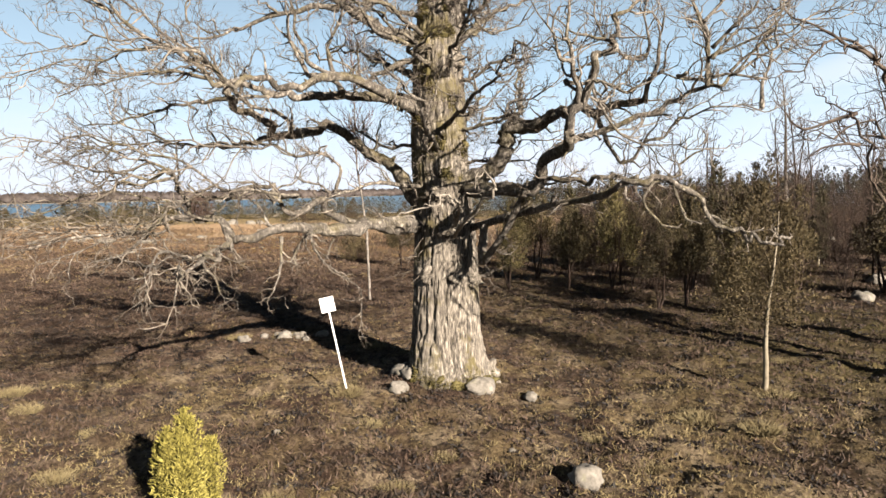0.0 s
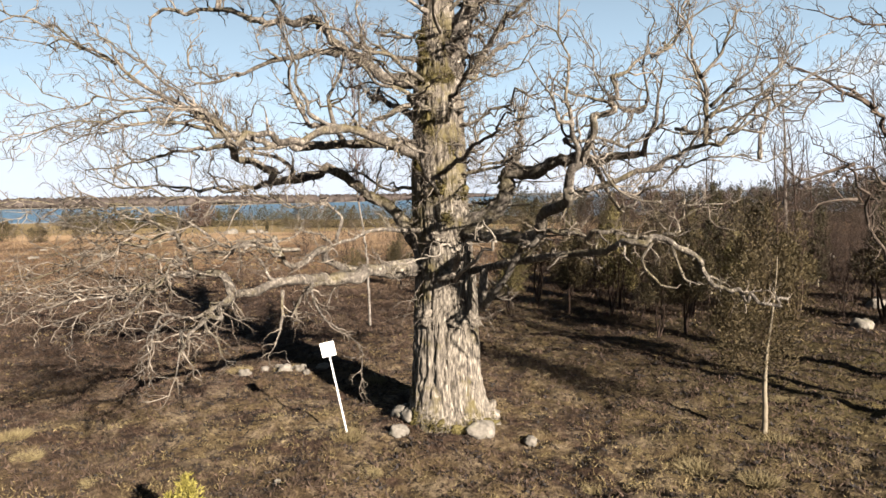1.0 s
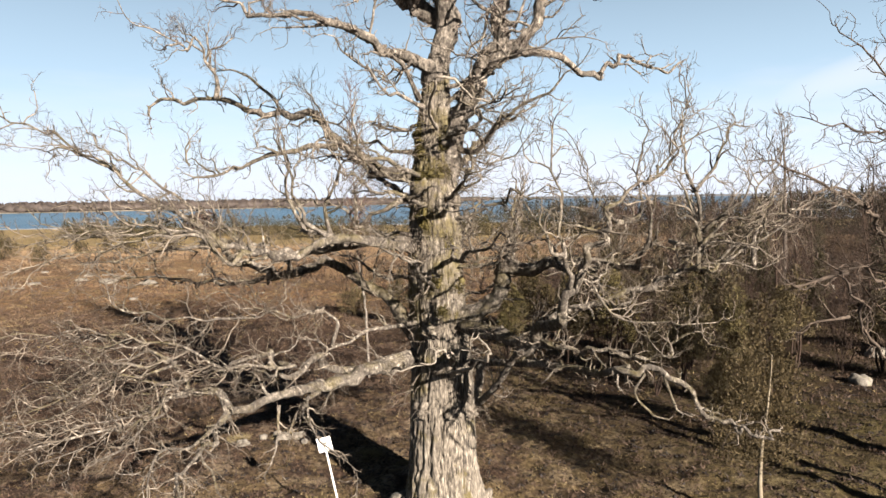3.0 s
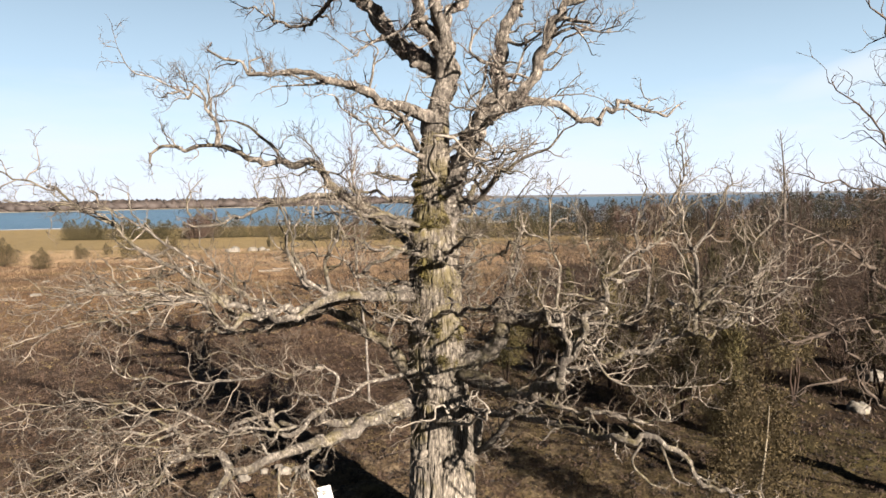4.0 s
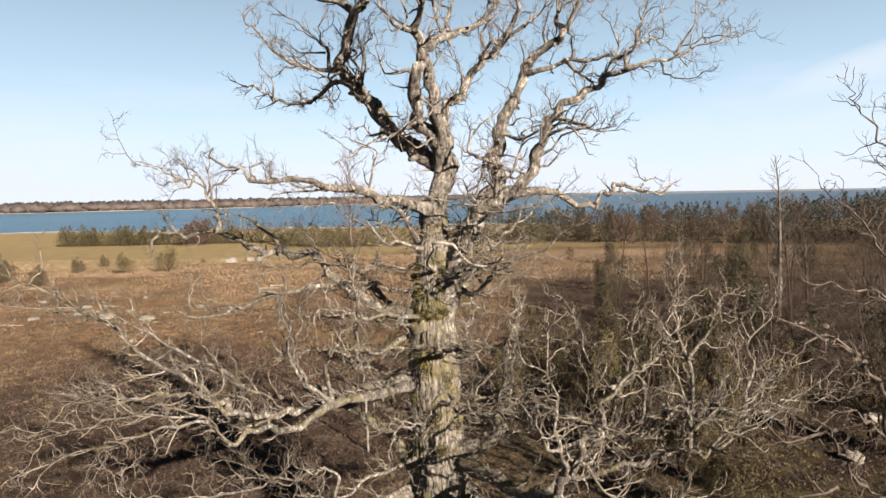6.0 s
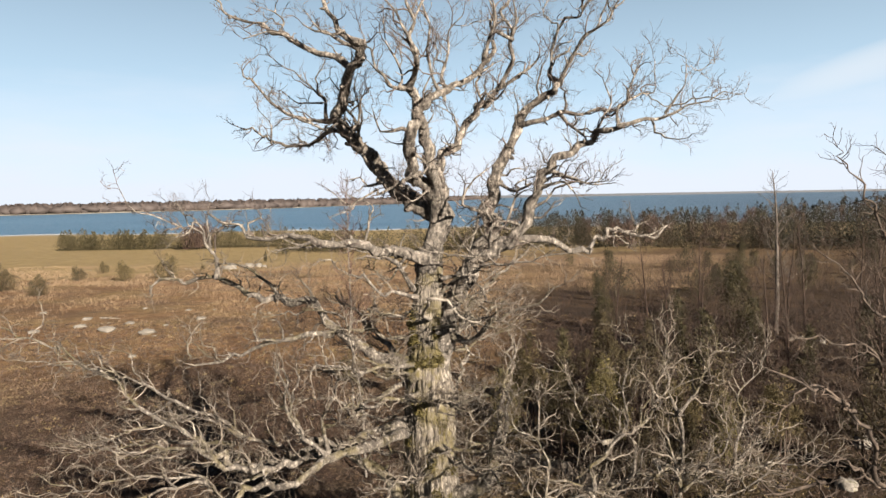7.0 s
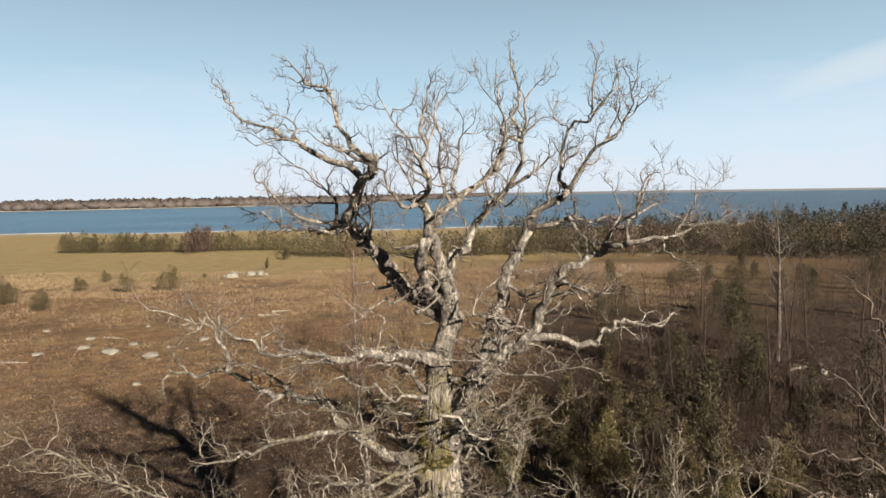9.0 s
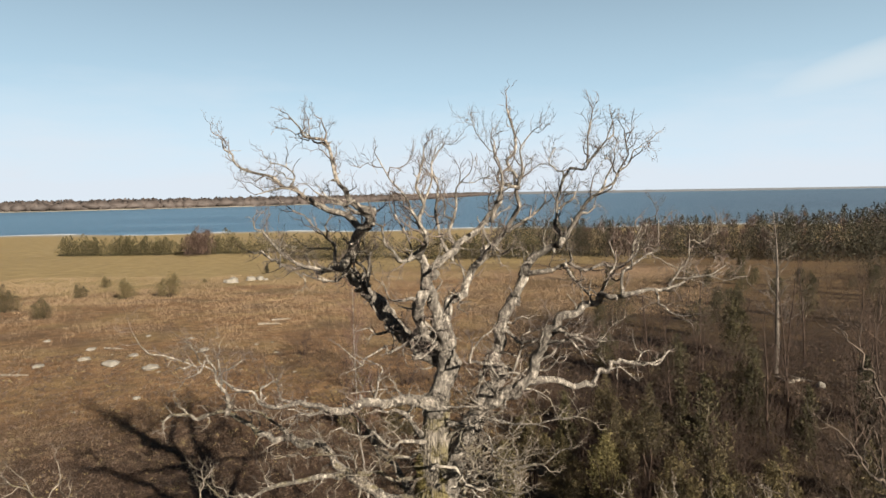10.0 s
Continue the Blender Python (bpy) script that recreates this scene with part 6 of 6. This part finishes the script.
def make_birch():
    """A slim white-stemmed birch growing up beside the oak."""
    birch = tagged(new("birch"), "slim white-stemmed birch with reddish leafless twigs beside the oak", "tree")
    foot = np.array((-3.0, 25.0, float(ground_z(-3.0, 25.0)) - 0.2))
    way = spline([(0.05, 0, 0), (0, 0, 2.7), (-0.15, 0, 4.0), (-0.3, 0, 5.4), (-0.34, 0.05, 7.2), (-0.37, 0, 9.2), (-0.36, 0, 11.2)], 60)
    way = way + rng.normal(0, 0.012, way.shape)
    s = Soup()
    s.tube(way, np.linspace(0.05, 0.01, 60), 8, 0.1)
    part("trunk", s, BIRCH_BARK, birch, "white birch stem")
    for k in range(56):
        i = int(rng.uniform(26, 59))
        a = 2.4 * k
        e = wander(way[i], (math.cos(a), math.sin(a), 1.2), rng.uniform(0.8, 2.2) * (1.25 - i / 70), 8, 0.12, 0.06)
        b, f = Soup(), Soup()
        b.tube(e, np.linspace(0.014, 0.005, 8), 5)
        twigs(f, f, e, 0.18, 0.5, 0.3, 0.007)
        ob = part("branch", b, RED_TWIGS, birch)
        tagged(part("twig_spray", f, RED_TWIGS, ob), kind="stuff")
    birch.matrix_basis = pose(*foot)
    return birch


make_birch()
for x, y, k, s in ((-11.5, 52, 0, 1.0), (-10.2, 54, 1, 0.9), (-8.0, 53, 0, 1.1), (-12.5, 56, 2, 1.0), (-6.5, 50, 1, 0.9), (-5.0, 44, 0, 0.9), (-3.0, 47, 2, 1.1), (-1.0, 42, 1, 0.9), (1.0, 45, 0, 1.0), (2.5, 40, 1, 1.0), (-7.5, 47, 0, 0.8), (0.5, 52, 1, 1.0), (-4, 55, 0, 1.1)):
    again(SHRUBS[k], x, y, rng.uniform(0, 360), s)

# ---- sign, stones ----
def box(soup, lo, hi, bevel=0.0):
    bm = bmesh.new()
    bmesh.ops.create_cube(bm, size=1.0)
    for v in bm.verts:
        v.co = Vector([lo[i] + (v.co[i] + 0.5) * (hi[i] - lo[i]) for i in range(3)])
    if bevel:
        bmesh.ops.bevel(bm, geom=bm.edges[:], offset=bevel, segments=2, affect="EDGES")
    bmesh.ops.triangulate(bm, faces=bm.faces[:])
    bm.verts.index_update()
    soup.add([v.co[:] for v in bm.verts], None, [[v.index for v in f.verts] for f in bm.faces])
    bm.free()


def make_sign():
    sign = tagged(new("sign_post"), "leaning white post with a square white sign", "sign")
    s = Soup()
    box(s, (-0.019, -0.019, -0.3), (0.019, 0.019, 1.95), 0.005)
    part("post", s, WHITE, sign, smooth=False)
    s = Soup()
    box(s, (-0.155, -0.04, 1.85), (0.155, -0.02, 2.18), 0.006)
    panel = part("panel", s, WHITE, sign, "plain square sign board", smooth=False)
    for z, w in ((2.06, 0.05), (2.03, 0.075), (2.0, 0.04)):
        s = Soup()
        box(s, (-w, -0.045, z), (w, -0.04, z + 0.016))
        part("print_bar", s, GREYTEXT, panel, "small dark print", smooth=False)
    sign.matrix_basis = pose(-2.04, 13.5, float(ground_z(-2.04, 13.5)) - 0.05, 3, -10.5, 8) @ Matrix.Scale(0.93, 4)
    return sign


def stone(x, y, size, label="pale rounded field stone half sunk in heath", flat=0.7):
    s = Soup()
    lump(s, (0, 0, 0), (size, size * rng.uniform(0.75, 1.0), size * flat), 18, 12, 0.27)
    ob = tagged(new("stone", s.mesh("stone", STONE)), label, "stone", "field stones")
    ob.matrix_basis = pose(x, y, float(ground_z(x, y)) + size * flat * 0.35, 0, 0, rng.uniform(0, 360))
    return ob


make_sign()
for x, y, size in ((0.72, 13.55, 0.31), (-0.95, 14.3, 0.24), (-0.78, 14.0, 0.22), (-0.72, 14.25, 0.2), (-0.95, 13.5, 0.22), (1.72, 13.2, 0.16), (1.98, 9.2, 0.26), (-4.6, 18.6, 0.2), (-3.95, 18.4, 0.12), (-4.25, 18.9, 0.2), (-5.2, 18.7, 0.13), (-5.6, 18.1, 0.17), (-3.6, 18.9, 0.18), (-4.9, 19.1, 0.15), (1.1, 10.6, 0.06), (-3.0, 11.6, 0.07)):
    stone(x, y, size)
for k in range(22):
    stone(-22 + rng.normal(0, 6), 54 + rng.normal(0, 7), rng.uniform(0.1, 0.34), "pale weathered boulder in the grazed field", 0.32)
for x, y, size in ((-28.1, 53.9, 0.75), (-24.0, 52.3, 0.7), (-31.4, 55.8, 0.5), (-33.0, 59.8, 0.45), (-27.7, 57.1, 0.5), (-39.6, 63.9, 0.4), (-22.1, 58.8, 0.45), (-34.1, 53.7, 0.5)):
    stone(x, y, size, "pale weathered boulder in the grazed field", 0.32)
for x, y in ((14.8, 23.5), (17.7, 27.2), (18.1, 27.6), (26, 45)):
    stone(x, y, 0.4, "pale stone on the turf below junipers", 0.6)


for x, y, size in ((-39.1, 118, 1.1), (-40.4, 118.6, 0.6), (-36.9, 122.5, 1.0), (-35.4, 123, 0.9), (-34.2, 122.5, 0.5)):
    stone(x, y, size, "grey boulder among grass on the far pasture", 0.6)


def fallen_log(x, y, length, thick, turn, label="bleached fallen branch lying in the grass"):
    """A dead bough on the ground with a few snapped side branches."""
    log = tagged(new("fallen_branch"), label, "branch", "fallen branches")
    s = Soup()
    q = wander((-length / 2, 0, 0), (1, 0, 0), length, 12, 0.07, 0.0)
    q[:, 2] = thick * 0.6
    s.tube(q, np.linspace(thick, thick * 0.45, 12), 8, 0.2)
    part("bough", s, OAK_TWIG, log)
    for k in range(5):
        b = Soup()
        b.tube(wander(q[2 + 2 * k - (k > 3)], (rng.uniform(0.2, 0.9), rng.choice((-1, 1)), rng.uniform(0.1, 0.6)), length * rng.uniform(0.12, 0.28), 6, 0.25, 0.0), np.linspace(thick * 0.4, thick * 0.15, 6), 5)
        part("side_branch", b, OAK_TWIG, log)
    log.matrix_basis = pose(x, y, float(ground_z(x, y)), 0, 0, turn)
    return log


for x, y, length, thick, turn in ((-19.6, 71.6, 2.4, 0.16, 12), (-19.0, 74.4, 2.2, 0.14, 24), (-35.0, 51.2, 3.6, 0.1, 12), (24.9, 46.4, 1.8, 0.16, 30), (25.8, 46.9, 1.5, 0.12, -40), (24.3, 47.2, 1.3, 0.1, 80), (-31, 60, 2.0, 0.1, -15)):
    fallen_log(x, y, length, thick, turn)


# ---- ground cover ----
def make_cover():
    grass, heath, pasture = Soup(), Soup(), Soup()
    n = 46000
    y = 5.5 + 52 * rng.random(n) ** 1.7
    x = rng.uniform(-0.85, 0.85, n) * (y + 3)
    keep = (np.sin(x * 0.9 + 2 * np.sin(y * 0.6)) * np.sin(y * 0.85 + np.sin(x * 0.5)) + rng.normal(0, 0.45, n)) > -0.05
    keep &= (y < 15) | (rng.random(n) < 0.25)
    for soup, sel, size, wide, per, splay in ((grass, keep, 0.085, 0.0065, 7, 1.0), (heath, ~keep, 0.11, 0.011, 6, 1.1)):
        bx, by = np.repeat(x[sel], per), np.repeat(y[sel], per)
        m = len(bx)
        bx, by = bx + rng.normal(0, 0.07, m), by + rng.normal(0, 0.07, m)
        d = np.stack([rng.normal(0, splay, m), rng.normal(0, splay, m), np.ones(m)], -1)
        big = np.repeat(rng.uniform(0.5, 1.5, sel.sum()), per)
        grow = 1 + np.clip((by - 16) / 30, 0, 1.0)
        blades(soup, np.stack([bx, by, ground_z(bx, by) - 0.01], -1), d, grow * size * big * rng.uniform(0.6, 1.2, m), grow * wide * rng.uniform(0.7, 1.5, m))
    # longer bleached grass on the grazed field and the heath west of the oak
    n = 290000
    by = 24 + 110 * rng.random(n) ** 1.25
    bx = rng.uniform(-0.82, 0.42, n) * by
    thick = lumpy(bx, by, 7.0) + 0.6 * lumpy(bx + 50, by, 2.2) + 0.5 * rng.normal(0, 1, n)
    east = (bx > 0.12 * by) & (by < 75)
    keep = (thick > -0.25) & ~east & ((by > 34) | (rng.random(n) < 0.35))
    bx, by = bx[keep], by[keep]
    m = len(bx)
    long = np.clip(by / 55, 0.5, 1.6)
    d = np.stack([rng.normal(0, 0.5, m), rng.normal(0, 0.5, m), np.ones(m)], -1)
    blades(pasture, np.stack([bx, by, ground_z(bx, by) - 0.02], -1), d, long * rng.uniform(0.11, 0.27, m), long * rng.uniform(0.007, 0.014, m))
    # black peat clods and hoof-pocked turf
    peat = Soup()
    n, per = 3800, 9
    cy = 5.5 + 20 * rng.random(n) ** 1.3
    cx = rng.uniform(-0.8, 0.8, n) * (cy + 3)
    bx, by = np.repeat(cx, per) + rng.normal(0, 0.05, n * per), np.repeat(cy, per) + rng.normal(0, 0.05, n * per)
    d = np.stack([rng.normal(0, 1.3, n * per), rng.normal(0, 1.3, n * per), np.ones(n * per)], -1)
    blades(peat, np.stack([bx, by, ground_z(bx, by) - 0.005], -1), d, rng.uniform(0.05, 0.1, n * per), rng.uniform(0.018, 0.034, n * per))
    tagged(new("peat_clods", peat.mesh("peat_clods", PEAT)), "small black clods of trodden peat", "soil", kind="stuff")
    tagged(new("grass", grass.mesh("grass", DRY_GRASS)), "tufts of pale dry winter grass", "grass", kind="stuff")
    tagged(new("pasture_grass", pasture.mesh("pasture_grass", PASTURE)), "bleached grass on the grazed field", "grass", kind="stuff")
    tagged(new("heather", heath.mesh("heather", HEATH)), "dark brown low heather clumps", "heather", kind="stuff")


make_cover()


def make_tussock():
    ob = tagged(new("grass_tussock"), "pale rounded tussock of dry grass", "grass", "tussocks on the heath")
    t = Soup()
    n = 1000
    a, r = rng.random(n) * 6.28, 0.24 * np.sqrt(rng.random(n))
    base = np.stack([r * np.cos(a), r * np.sin(a), np.zeros(n)], -1)
    d = np.stack([np.cos(a) * r * 5.5, np.sin(a) * r * 5.5, np.ones(n)], -1) + rng.normal(0, 0.45, (n, 3))
    blades(t, base, d, rng.uniform(0.06, 0.17, n), rng.uniform(0.003, 0.007, n))
    tagged(part("blade_tuft", t, PALE_GRASS, ob), kind="stuff")
    return ob


TUSSOCK = put(make_tussock(), -2.0, 13.35, 0, 1.3)
for x, y, s in ((-6.3, 11.6, 0.9), (-1.4, 11.7, 0.9), (-0.7, 9.3, 1.0), (6.75, 13.5, 1.3), (4.6, 11.9, 1.4), (5.4, 11.2, 1.2), (-2.3, 9.0, 0.8), (-7.4, 10.0, 1.4), (-5.8, 9.6, 1.1), (2.6, 11.2, 0.9), (3.1, 9.8, 0.8), (7.9, 10.2, 1.0), (-4.6, 18.9, 1.4), (-5.9, 18.6, 1.2), (-2.0, 17.5, 1.2), (-1.0, 16.8, 1.0), (0.0, 10.4, 0.8), (-9.0, 13.5, 1.2), (-8.0, 12.4, 1.0), (9.0, 12.2, 1.2), (8.0, 15.5, 1.1)):
    again(TUSSOCK, x, y, rng.uniform(0, 360), s)
